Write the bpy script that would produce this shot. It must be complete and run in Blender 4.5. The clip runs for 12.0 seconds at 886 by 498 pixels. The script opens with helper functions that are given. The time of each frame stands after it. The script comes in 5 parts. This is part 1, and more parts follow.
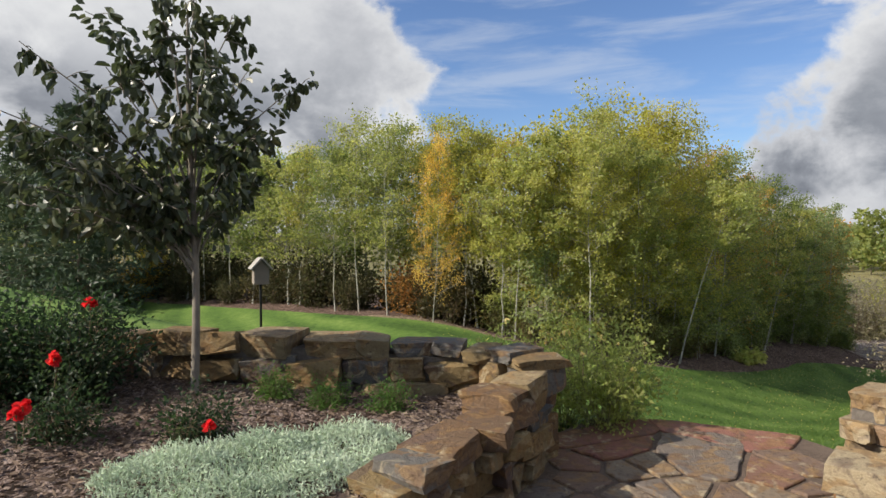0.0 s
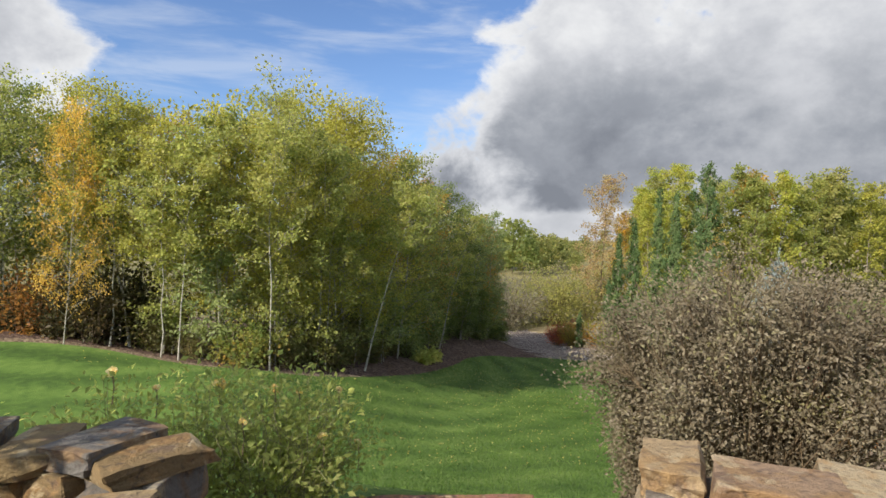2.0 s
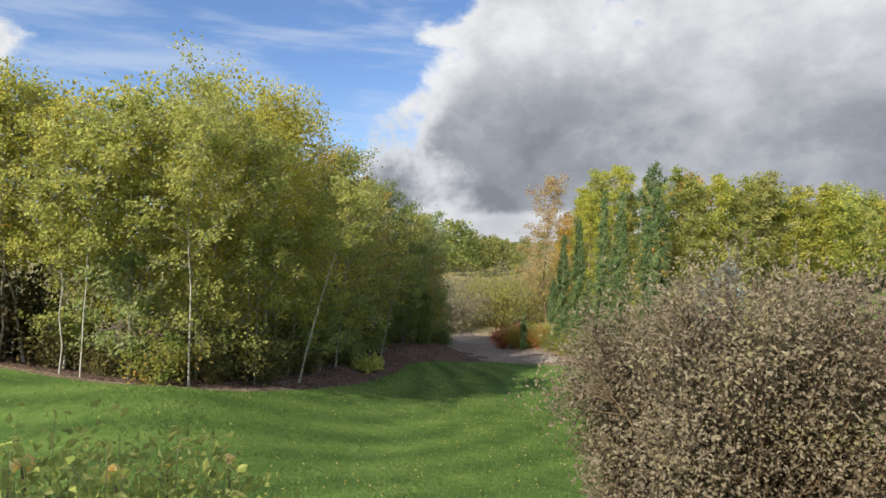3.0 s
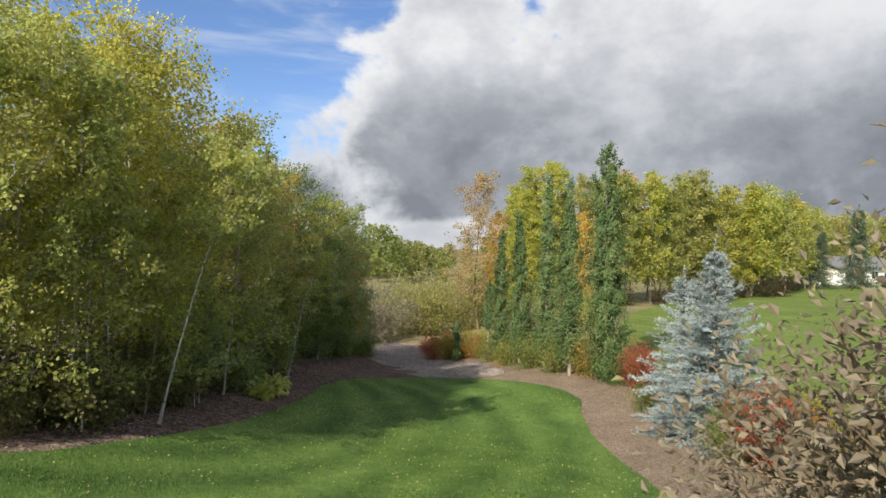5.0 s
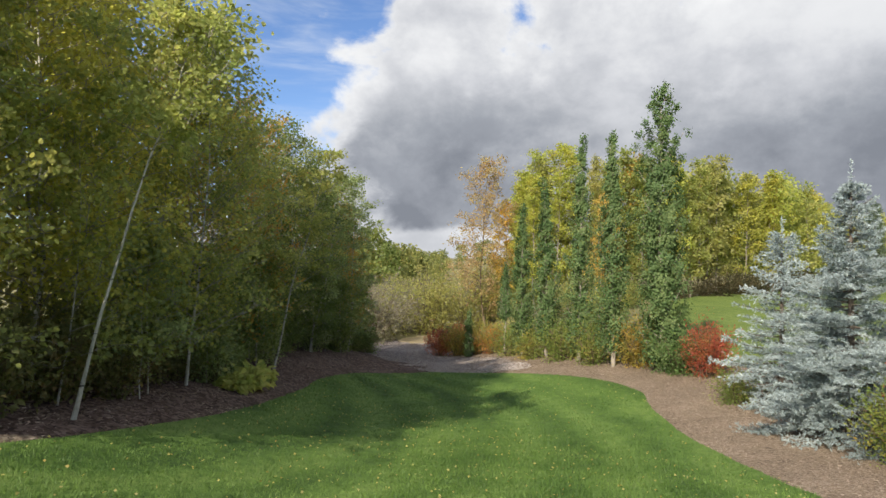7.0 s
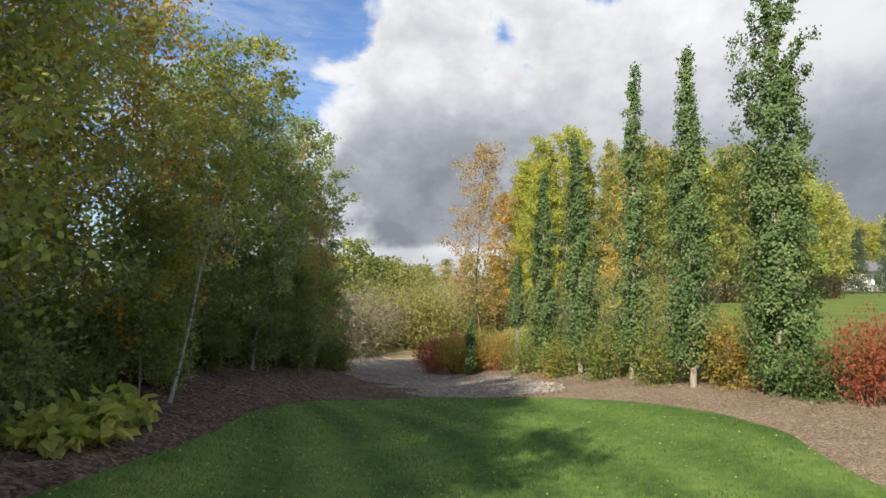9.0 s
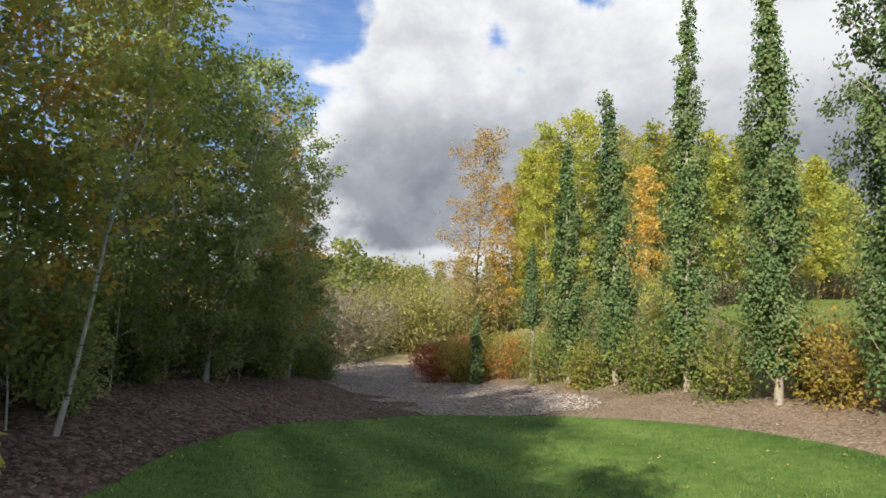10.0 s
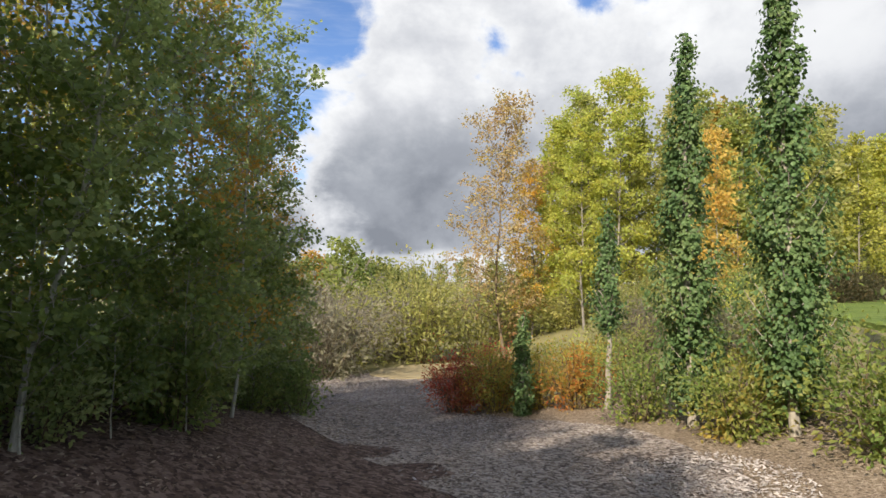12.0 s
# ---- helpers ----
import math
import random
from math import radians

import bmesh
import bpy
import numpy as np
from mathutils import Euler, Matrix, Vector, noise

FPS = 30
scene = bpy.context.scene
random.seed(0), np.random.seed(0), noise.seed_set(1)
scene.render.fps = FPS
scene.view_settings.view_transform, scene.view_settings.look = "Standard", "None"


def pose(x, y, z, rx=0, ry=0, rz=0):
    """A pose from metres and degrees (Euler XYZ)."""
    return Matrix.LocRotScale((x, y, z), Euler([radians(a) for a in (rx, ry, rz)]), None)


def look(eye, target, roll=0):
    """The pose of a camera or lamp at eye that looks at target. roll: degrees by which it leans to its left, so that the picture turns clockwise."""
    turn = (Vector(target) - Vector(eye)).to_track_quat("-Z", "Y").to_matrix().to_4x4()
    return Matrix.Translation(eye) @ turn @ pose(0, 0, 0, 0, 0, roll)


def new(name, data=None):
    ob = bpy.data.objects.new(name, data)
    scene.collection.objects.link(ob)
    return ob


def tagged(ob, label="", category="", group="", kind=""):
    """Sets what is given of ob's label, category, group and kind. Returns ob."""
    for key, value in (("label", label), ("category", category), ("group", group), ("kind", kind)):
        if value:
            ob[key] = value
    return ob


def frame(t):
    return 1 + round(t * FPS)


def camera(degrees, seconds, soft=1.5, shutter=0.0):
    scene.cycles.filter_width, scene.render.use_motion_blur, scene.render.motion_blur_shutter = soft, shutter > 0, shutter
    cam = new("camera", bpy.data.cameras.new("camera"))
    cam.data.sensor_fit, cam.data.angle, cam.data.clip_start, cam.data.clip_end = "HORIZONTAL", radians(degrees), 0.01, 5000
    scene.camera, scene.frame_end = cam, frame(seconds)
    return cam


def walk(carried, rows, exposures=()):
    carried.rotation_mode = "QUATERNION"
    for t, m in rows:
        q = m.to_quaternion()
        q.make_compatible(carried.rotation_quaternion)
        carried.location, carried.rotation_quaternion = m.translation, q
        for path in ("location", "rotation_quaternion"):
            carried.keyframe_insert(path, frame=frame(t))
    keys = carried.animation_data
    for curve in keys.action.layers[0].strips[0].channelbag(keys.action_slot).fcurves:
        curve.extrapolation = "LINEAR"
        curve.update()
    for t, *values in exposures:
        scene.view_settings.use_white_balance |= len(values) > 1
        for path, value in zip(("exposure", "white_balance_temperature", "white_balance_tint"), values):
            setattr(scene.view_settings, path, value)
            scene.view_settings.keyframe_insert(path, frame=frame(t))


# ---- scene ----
from mathutils.geometry import delaunay_2d_cdt

cam = camera(71.2, 12.0, soft=1.55)
METRES, EYE, TILT, LEAN, TURN = 26.0, 1.7, -1.6, 0.0, 0.0
ROWS = [
    (0.0, 0.0, 0.0, 0.0, 0.0, 0.0, -0.0),
    (0.5, 0.0031, 0.0154, 0.0, -11.87, 0.04, -0.18),
    (1.0, 0.0076, 0.0329, 0.0001, -18.81, 0.07, -0.29),
    (1.5, 0.0123, 0.051, 0.0009, -24.44, 0.14, -0.4),
    (2.0, 0.0199, 0.0693, -0.0001, -28.55, 0.25, -0.45),
    (2.5, 0.0291, 0.0872, -0.0007, -31.17, 0.31, -0.46),
    (3.0, 0.0406, 0.1082, -0.0005, -33.97, 0.4, -0.42),
    (3.5, 0.0634, 0.1444, 0.0005, -36.34, 0.53, -0.34),
    (5.5, 0.1438, 0.2572, -0.0269, -41.68, 1.29, 0.26),
    (6.0, 0.1569, 0.2847, -0.0399, -41.92, 1.45, 0.36),
    (6.5, 0.1733, 0.3191, -0.0507, -41.78, 1.61, 0.39),
    (8.5, 0.3038, 0.4982, -0.0863, -42.38, 3.5, 0.79),
    (9.0, 0.3414, 0.5412, -0.0923, -43.24, 3.58, 0.85),
    (9.5, 0.3783, 0.5874, -0.0985, -43.67, 3.71, 0.83),
    (10.0, 0.4143, 0.633, -0.1019, -43.88, 3.85, 0.8),
    (10.5, 0.4499, 0.6794, -0.103, -44.04, 3.94, 0.77),
    (11.0, 0.4862, 0.723, -0.107, -44.18, 4.04, 0.75),
    (11.5, 0.5212, 0.7681, -0.1111, -44.12, 4.12, 0.76),
    (12.0, 0.5516, 0.8122, -0.1132, -44.03, 4.19, 0.76),
]
walk(cam, [(t, pose(0, 0, EYE, TILT, LEAN, TURN) @ pose(METRES * x, METRES * y, METRES * z, 90 + pitch, roll, yaw)) for t, x, y, z, yaw, pitch, roll in ROWS], [(0.0, 0.4), (0.8, 0.54), (5.5, 0.6), (9.0, 0.68), (12.0, 0.75)])

# ---------------------------------------------------------------- light and sky
SUN_TO = Vector((0.95, 0.31, 0.0)).normalized()
SUN_EL = radians(34)
sun = new("sun", bpy.data.lights.new("sun", "SUN"))
sun.data.energy, sun.data.angle, sun.data.color = 5.1, radians(0.6), (1.0, 0.905, 0.775)
sun.matrix_world = look((0, 0, 40), (40 * SUN_TO.x * math.cos(SUN_EL), 40 * SUN_TO.y * math.cos(SUN_EL), 40 - 40 * math.sin(SUN_EL)))


class Nodes:
    """Short hand for a node tree."""

    def __init__(self, tree):
        self.t = tree
        tree.nodes.clear()

    def add(self, kind, **inputs):
        n = self.t.nodes.new(kind)
        for k, v in inputs.items():
            key = int(k[1:]) if k[0] == "i" and k[1:].isdigit() else k.replace("_", " ")
            self.put(n.inputs[key], v)
        return n

    def put(self, socket, v):
        if isinstance(v, bpy.types.NodeSocket):
            self.t.links.new(v, socket)
        elif v is not None:
            socket.default_value = v

    def math(self, op, a, b=0.0, clamp=False):
        n = self.add("ShaderNodeMath", i0=a, i1=b)
        n.operation, n.use_clamp = op, clamp
        return n.outputs[0]

    def mix(self, f, a, b, mode="MIX"):
        n = self.add("ShaderNodeMix")
        n.data_type, n.blend_type = "RGBA", mode
        self.put(n.inputs[0], f), self.put(n.inputs[6], a), self.put(n.inputs[7], b)
        return n.outputs[2]

    def ramp(self, f, *stops, soft="LINEAR"):
        n = self.add("ShaderNodeValToRGB")
        n.color_ramp.interpolation = soft
        e = n.color_ramp.elements
        while len(e) < len(stops):
            e.new(0.5)
        for el, (p, c) in zip(e, stops):
            el.position, el.color = p, (*c, 1) if len(c) == 3 else c
        self.put(n.inputs[0], f)
        return n.outputs[0]

    def span(self, v, a, b, c=0.0, d=1.0, smooth=True):
        n = self.add("ShaderNodeMapRange")
        n.interpolation_type = "SMOOTHSTEP" if smooth else "LINEAR"
        for i, x in enumerate((v, a, b, c, d)):
            self.put(n.inputs[i], x)
        return n.outputs[0]

    def noise(self, vec, scale, detail=4, rough=0.55, warp=0.0):
        return self.add("ShaderNodeTexNoise", Vector=vec, Scale=scale, Detail=detail, Roughness=rough, Distortion=warp).outputs[0]

    def dot(self, a, b):
        n = self.add("ShaderNodeVectorMath", i0=a, i1=b)
        n.operation = "DOT_PRODUCT"
        return n.outputs["Value"]


def heading(az, el):
    """A direction az degrees to the right of +y and el degrees up."""
    a, e = radians(az), radians(el)
    return Vector((math.sin(a) * math.cos(e), math.cos(a) * math.cos(e), math.sin(e)))


world = bpy.data.worlds.new("sky")
scene.world = world
world.use_nodes = True
w = Nodes(world.node_tree)
where = w.add("ShaderNodeTexCoord").outputs["Generated"]
sky = w.add("ShaderNodeTexSky")
sky.sky_type, sky.sun_disc, sky.sun_elevation, sky.sun_rotation = "NISHITA", False, SUN_EL, radians(252)
sky.air_density, sky.dust_density, sky.ozone_density = 1.0, 0.4, 2.0
blue = w.mix(1.0, sky.outputs[0], (0.076, 0.086, 0.106, 1), "MULTIPLY")
sep = w.add("ShaderNodeSeparateXYZ", Vector=where)
up = sep.outputs[2]
flat = w.add("ShaderNodeMapping", Vector=where, Scale=(1.0, 1.0, 1.35)).outputs[0]
puff = w.noise(flat, 2.3, 8, 0.52, 0.25)
fine = w.noise(flat, 8.0, 8, 0.58, 0.2)
cover = w.math("SUBTRACT", w.math("ADD", w.math("MULTIPLY", puff, 1.2), w.math("MULTIPLY", fine, 0.85)), 0.34)
# the open blue in front, the heavy bank to its right, the cloud to its left
for az, el, r0, r1, k in ((15, 24, 24, 7, -0.42), (15, 13, 12, 3, -0.24), (62, 14, 44, 14, 0.26), (47, 18, 22, 6, 0.16), (-20, 17, 26, 8, 0.3), (50, 19.5, 5, 1, -0.13), (60, 25, 8, 2, -0.24), (75, 7, 16, 5, 0.2), (15.5, 20, 4.5, 1, 0.2), (23.5, 18, 4, 1, 0.26), (27, 15, 5, 1, -0.16), (38, 0.5, 16, 4, 0.1)):
    d = w.dot(where, heading(az, el))
    cover = w.math("ADD", cover, w.math("MULTIPLY", w.span(d, math.cos(radians(r0)), math.cos(radians(r1))), k))
cover = w.math("SUBTRACT", cover, w.math("MULTIPLY", w.span(up, 0.035, 0.0), 0.02))
mask = w.span(cover, 0.65, 0.80)
wisp = w.math("MULTIPLY", w.span(w.noise(w.add("ShaderNodeMapping", Vector=where, Scale=(1.2, 1.2, 7.0), Rotation=(0.12, 0, 0.3)).outputs[0], 3.2, 6, 0.6, 0.4), 0.42, 0.72), 0.42)
thick = w.span(cover, 0.72, 1.06)
foot = w.math("ADD", up, w.math("MULTIPLY", w.math("SUBTRACT", w.noise(flat, 6.0, 5, 0.6), 0.5), 0.05))
low = w.math("MULTIPLY", w.span(up, 0.33, 0.09), w.span(foot, 0.038, 0.056))
grey = w.math("MULTIPLY", thick, w.math("ADD", w.math("MULTIPLY", low, 0.62), 0.18))
grey = w.math("ADD", w.math("MULTIPLY", grey, w.span(w.noise(flat, 3.4, 7, 0.58, 0.15), 0.25, 0.65, 0.6, 1.15)), w.math("MULTIPLY", w.span(w.noise(flat, 5.5, 9, 0.6, 0.1), 0.36, 0.66), 0.28))
cloud = w.ramp(grey, (0.0, (0.62, 0.625, 0.63)), (0.35, (0.43, 0.44, 0.465)), (0.75, (0.235, 0.25, 0.28)), (1.0, (0.16, 0.173, 0.2)))
glow = w.span(w.dot(where, (-SUN_TO * math.cos(SUN_EL) + Vector((0, 0, math.sin(SUN_EL))))), 0.4, 1.0, 1.0, 3.0)
cloud = w.mix(1.0, cloud, w.add("ShaderNodeCombineColor", i0=glow, i1=glow, i2=glow).outputs[0], "MULTIPLY")
both = w.mix(mask, w.mix(wisp, blue, (0.5, 0.54, 0.6, 1)), cloud)
w.add("ShaderNodeOutputWorld", Surface=w.add("ShaderNodeBackground", Color=both, Strength=1.0).outputs[0])


# ---------------------------------------------------------------- materials
def material(name):
    m = bpy.data.materials.new(name)
    m.use_nodes = True
    return m, Nodes(m.node_tree)


def finish(n, colour, rough=0.8, relief=None, depth=0.01, strength=0.6, metal=0.0, gloss=0.3):
    b = n.add("ShaderNodeBsdfPrincipled", Base_Color=colour, Roughness=rough, Metallic=metal)
    n.put(b.inputs["Specular IOR Level"], gloss)
    if relief is not None:
        n.put(b.inputs["Normal"], n.add("ShaderNodeBump", Height=relief, Distance=depth, Strength=strength).outputs[0])
    n.add("ShaderNodeOutputMaterial", Surface=b.outputs[0])


def leaf_material(name, *stops, rough=0.5, through_light=0.6, gloss=0.3, spread=0.25):
    """Leaves: the colour of each one by chance along the stops, shifted a little from plant to plant."""
    m, n = material(name)
    chance = n.add("ShaderNodeNewGeometry").outputs["Random Per Island"]
    plant = n.add("ShaderNodeObjectInfo").outputs["Random"]
    pos = n.add("ShaderNodeTexCoord").outputs["Object"]
    patch = n.noise(pos, 1.3, 2, 0.5)
    f = n.math("ADD", n.math("MULTIPLY", chance, 0.38), n.math("MULTIPLY", n.math("SUBTRACT", patch, 0.5), 1.7))
    f = n.math("ADD", n.math("ADD", f, 0.3), n.math("MULTIPLY", n.math("SUBTRACT", plant, 0.5), spread), clamp=True)
    col = n.ramp(f, *[(i / max(1, len(stops) - 1), s) for i, s in enumerate(stops)])
    dark = n.math("ADD", n.math("MULTIPLY", n.math("FRACT", n.math("MULTIPLY", chance, 37.0)), 0.45), 0.82)
    col = n.mix(1.0, col, n.add("ShaderNodeCombineColor", i0=dark, i1=dark, i2=dark).outputs[0], "MULTIPLY")
    b = n.add("ShaderNodeBsdfPrincipled", Base_Color=col, Roughness=rough)
    n.put(b.inputs["Specular IOR Level"], gloss)
    t = n.add("ShaderNodeBsdfTranslucent", Color=n.mix(1.0, col, (1.22, 1.26, 1.05, 1), "MULTIPLY"))
    mixed = n.add("ShaderNodeMixShader", i0=through_light, i1=b.outputs[0], i2=t.outputs[0])
    n.add("ShaderNodeOutputMaterial", Surface=mixed.outputs[0])
    return m


def bark_material(name, light, dark, scale=9.0, scars=None):
    m, n = material(name)
    pos = n.add("ShaderNodeTexCoord").outputs["Object"]
    long = n.add("ShaderNodeMapping", Vector=pos, Scale=(1, 1, 0.3)).outputs[0]
    a = n.noise(long, scale * 4, 6, 0.65)
    b = n.noise(pos, scale * 0.4, 3, 0.5)
    col = n.ramp(n.math("ADD", n.math("MULTIPLY", a, 0.6), n.math("MULTIPLY", b, 0.4)), (0.36, dark), (0.6, light))
    if scars:
        band = n.noise(n.add("ShaderNodeMapping", Vector=pos, Scale=(0.8, 0.8, 5)).outputs[0], scale * 0.5, 4, 0.6)
        col = n.mix(n.span(band, 0.58, 0.66), col, (*scars, 1))
    finish(n, col, 0.85, a, 0.01, 0.7)
    return m


def ground_material(name, stops, scale, rough=0.95, chips=0.0, depth=0.02):
    """Loose ground: two sizes of noise and, if asked for, shreds of wood."""
    m, n = material(name)
    pos = n.add("ShaderNodeTexCoord").outputs["Object"]
    a, b = n.noise(pos, scale, 8, 0.65), n.noise(pos, scale * 0.07, 4, 0.55)
    f = n.math("ADD", n.math("MULTIPLY", a, 0.6), n.math("MULTIPLY", b, 0.4))
    relief = a
    if chips:
        v = n.add("ShaderNodeTexVoronoi", Vector=n.add("ShaderNodeMapping", Vector=n.mix(0.12, pos, n.add("ShaderNodeTexNoise", Vector=pos, Scale=9.0).outputs["Color"]), Scale=(1, 0.55, 1)).outputs[0], Scale=chips)
        one = n.add("ShaderNodeSeparateColor", Color=v.outputs["Color"]).outputs[0]
        f = n.math("ADD", n.math("MULTIPLY", f, 0.62), n.math("MULTIPLY", one, 0.38))
        relief = n.math("ADD", n.math("MULTIPLY", one, 0.6), n.math("MULTIPLY", n.math("SUBTRACT", 0.5, v.outputs["Distance"]), 0.6))
    finish(n, n.ramp(f, *stops), rough, relief, depth, 0.8, gloss=0.15)
    return m


ASPEN_GREEN = leaf_material("aspen_leaf_green", (0.215, 0.26, 0.085), (0.32, 0.34, 0.105), (0.46, 0.42, 0.13))
ASPEN_LIME = leaf_material("aspen_leaf_lime", (0.29, 0.295, 0.07), (0.42, 0.4, 0.09), (0.55, 0.465, 0.11))
ASPEN_YELLOW = leaf_material("aspen_leaf_yellow", (0.27, 0.325, 0.075), (0.4, 0.415, 0.09), (0.52, 0.445, 0.1))
ASPEN_GOLD = leaf_material("aspen_leaf_gold", (0.57, 0.43, 0.1), (0.67, 0.46, 0.105), (0.63, 0.37, 0.095))
ASPEN_RUST = leaf_material("aspen_leaf_rust", (0.24, 0.23, 0.06), (0.43, 0.29, 0.07), (0.52, 0.23, 0.06))
# aspen greens with shade in the colour: a cooler one, then a darker one
SHADE_GREEN = leaf_material("shade_tinted_green_leaf", (0.18, 0.235, 0.1), (0.27, 0.32, 0.135), (0.39, 0.41, 0.17))
SHADE_ASPEN = leaf_material("shade_darkened_aspen_leaf", (0.115, 0.16, 0.055), (0.18, 0.225, 0.07), (0.30, 0.30, 0.09))
COLUMN_LEAF = leaf_material("columnar_aspen_leaf", (0.055, 0.1, 0.035), (0.09, 0.145, 0.05), (0.17, 0.215, 0.08), gloss=0.18, rough=0.5, through_light=0.3)
YOUNG_LEAF = leaf_material("young_tree_leaf", (0.04, 0.052, 0.026), (0.07, 0.085, 0.042), (0.13, 0.12, 0.06), gloss=0.5, rough=0.38, through_light=0.28)
BROWN_LEAF = leaf_material("dry_shrub_leaf", (0.115, 0.09, 0.06), (0.18, 0.148, 0.1), (0.245, 0.21, 0.14), (0.23, 0.22, 0.085), through_light=0.4)
RED_LEAF = leaf_material("red_shrub_leaf", (0.35, 0.055, 0.05), (0.41, 0.09, 0.06), (0.4, 0.17, 0.075), (0.27, 0.25, 0.08))
REDGREEN_LEAF = leaf_material("turning_shrub_leaf", (0.16, 0.21, 0.05), (0.32, 0.29, 0.065), (0.46, 0.23, 0.055), (0.52, 0.13, 0.045))
ORANGE_LEAF = leaf_material("orange_shrub_leaf", (0.26, 0.25, 0.06), (0.46, 0.32, 0.075), (0.58, 0.28, 0.07))
LIME_LEAF = leaf_material("low_shrub_leaf", (0.12, 0.18, 0.05), (0.19, 0.25, 0.065), (0.30, 0.31, 0.08), (0.42, 0.28, 0.07))
BORDER_GREEN = leaf_material("border_shrub_leaf", (0.09, 0.16, 0.05), (0.14, 0.22, 0.07), (0.24, 0.30, 0.11))
GREY_BARK = bark_material("grey_bark", (0.24, 0.21, 0.17), (0.13, 0.115, 0.095))
GREEN_CANE = bark_material("green_cane", (0.30, 0.30, 0.14), (0.16, 0.15, 0.07))
# undergrowth leaf with the shade below the trees put into its colour
SHADE_DIM_LEAF = leaf_material("shade_darkened_undergrowth_leaf", (0.05, 0.055, 0.026), (0.08, 0.075, 0.036), (0.13, 0.09, 0.04))
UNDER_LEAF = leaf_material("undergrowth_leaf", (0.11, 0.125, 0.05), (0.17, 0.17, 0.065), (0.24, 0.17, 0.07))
TURNED_LEAF = leaf_material("rusty_leaf", (0.22, 0.12, 0.045), (0.33, 0.16, 0.05), (0.36, 0.25, 0.07))
AMBER_LEAF = leaf_material("amber_leaf", (0.46, 0.38, 0.1), (0.54, 0.39, 0.1), (0.56, 0.34, 0.1))
HOSTA_LEAF = leaf_material("broad_leaf", (0.24, 0.32, 0.09), (0.42, 0.44, 0.13), (0.56, 0.5, 0.18))
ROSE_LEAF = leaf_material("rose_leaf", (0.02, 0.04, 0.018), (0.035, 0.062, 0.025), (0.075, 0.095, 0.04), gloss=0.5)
YROSE_LEAF = leaf_material("yellow_rose_leaf", (0.24, 0.29, 0.085), (0.39, 0.42, 0.14), (0.52, 0.5, 0.2), through_light=0.75)
SILVER_LEAF = leaf_material("silver_leaf", (0.33, 0.41, 0.30), (0.47, 0.55, 0.42), (0.60, 0.66, 0.54), rough=0.8, gloss=0.1, through_light=0.2)
MOUND_LEAF = leaf_material("mound_leaf", (0.06, 0.12, 0.03), (0.10, 0.18, 0.045), (0.17, 0.25, 0.07))
SPRUCE_LEAF = leaf_material("blue_spruce_needle", (0.14, 0.18, 0.175), (0.25, 0.3, 0.295), (0.43, 0.485, 0.475), rough=0.6, through_light=0.12)
DARK_NEEDLE = leaf_material("dark_spruce_needle", (0.045, 0.07, 0.04), (0.07, 0.10, 0.055), (0.12, 0.145, 0.08), rough=0.6, through_light=0.1)
MARSH_LEAF = leaf_material("marsh_shrub_leaf", (0.16, 0.135, 0.1), (0.26, 0.23, 0.175), (0.31, 0.3, 0.17), spread=0.5)
OLIVE_LEAF = leaf_material("willow_leaf", (0.2, 0.215, 0.07), (0.32, 0.315, 0.1), (0.43, 0.385, 0.14), spread=0.6)
PINK_LEAF = leaf_material("thinning_tree_leaf", (0.32, 0.20, 0.11), (0.42, 0.30, 0.15), (0.47, 0.40, 0.17))
FAR_GREEN = leaf_material("far_willow_leaf", (0.12, 0.16, 0.05), (0.18, 0.22, 0.065), (0.27, 0.28, 0.085), spread=0.6)
FAR_LEAF = leaf_material("far_wood_leaf", (0.16, 0.19, 0.065), (0.24, 0.26, 0.085), (0.34, 0.31, 0.11), spread=0.6)
FALLEN = leaf_material("fallen_leaf", (0.30, 0.22, 0.06), (0.42, 0.36, 0.12), (0.5, 0.46, 0.22))
ASPEN_BARK = bark_material("aspen_bark", (0.44, 0.42, 0.35), (0.24, 0.23, 0.19), scars=(0.05, 0.045, 0.04))
LIMB_BARK = bark_material("limb_bark", (0.34, 0.32, 0.26), (0.2, 0.185, 0.15))
DARK_BARK = bark_material("dark_bark", (0.16, 0.13, 0.10), (0.06, 0.05, 0.04))
PALE_BARK = bark_material("pale_bark", (0.34, 0.3, 0.235), (0.2, 0.175, 0.14))
CANE = bark_material("cane", (0.19, 0.14, 0.08), (0.08, 0.06, 0.04))

MULCH = ground_material("bark_mulch", ((0.3, (0.09, 0.065, 0.044)), (0.5, (0.21, 0.156, 0.106)), (0.72, (0.37, 0.297, 0.22))), 16, chips=75)
CHIPS = ground_material("grey_wood_chips", ((0.32, (0.06, 0.044, 0.035)), (0.47, (0.165, 0.13, 0.106)), (0.66, (0.37, 0.315, 0.27))), 9, chips=40)
MEADOW = ground_material("dry_meadow", ((0.3, (0.09, 0.09, 0.04)), (0.5, (0.17, 0.155, 0.07)), (0.72, (0.28, 0.24, 0.115))), 0.6)
# bark mulch with part of the grove's shadow mixed into its colour
SHADED_MULCH = ground_material("shade_darkened_bark_mulch", ((0.3, (0.038, 0.024, 0.019)), (0.5, (0.1, 0.065, 0.05)), (0.72, (0.21, 0.15, 0.12))), 14, chips=26)
LITTER = ground_material("dry_litter", ((0.3, (0.08, 0.057, 0.04)), (0.5, (0.18, 0.133, 0.093)), (0.72, (0.31, 0.25, 0.18))), 14, chips=34)
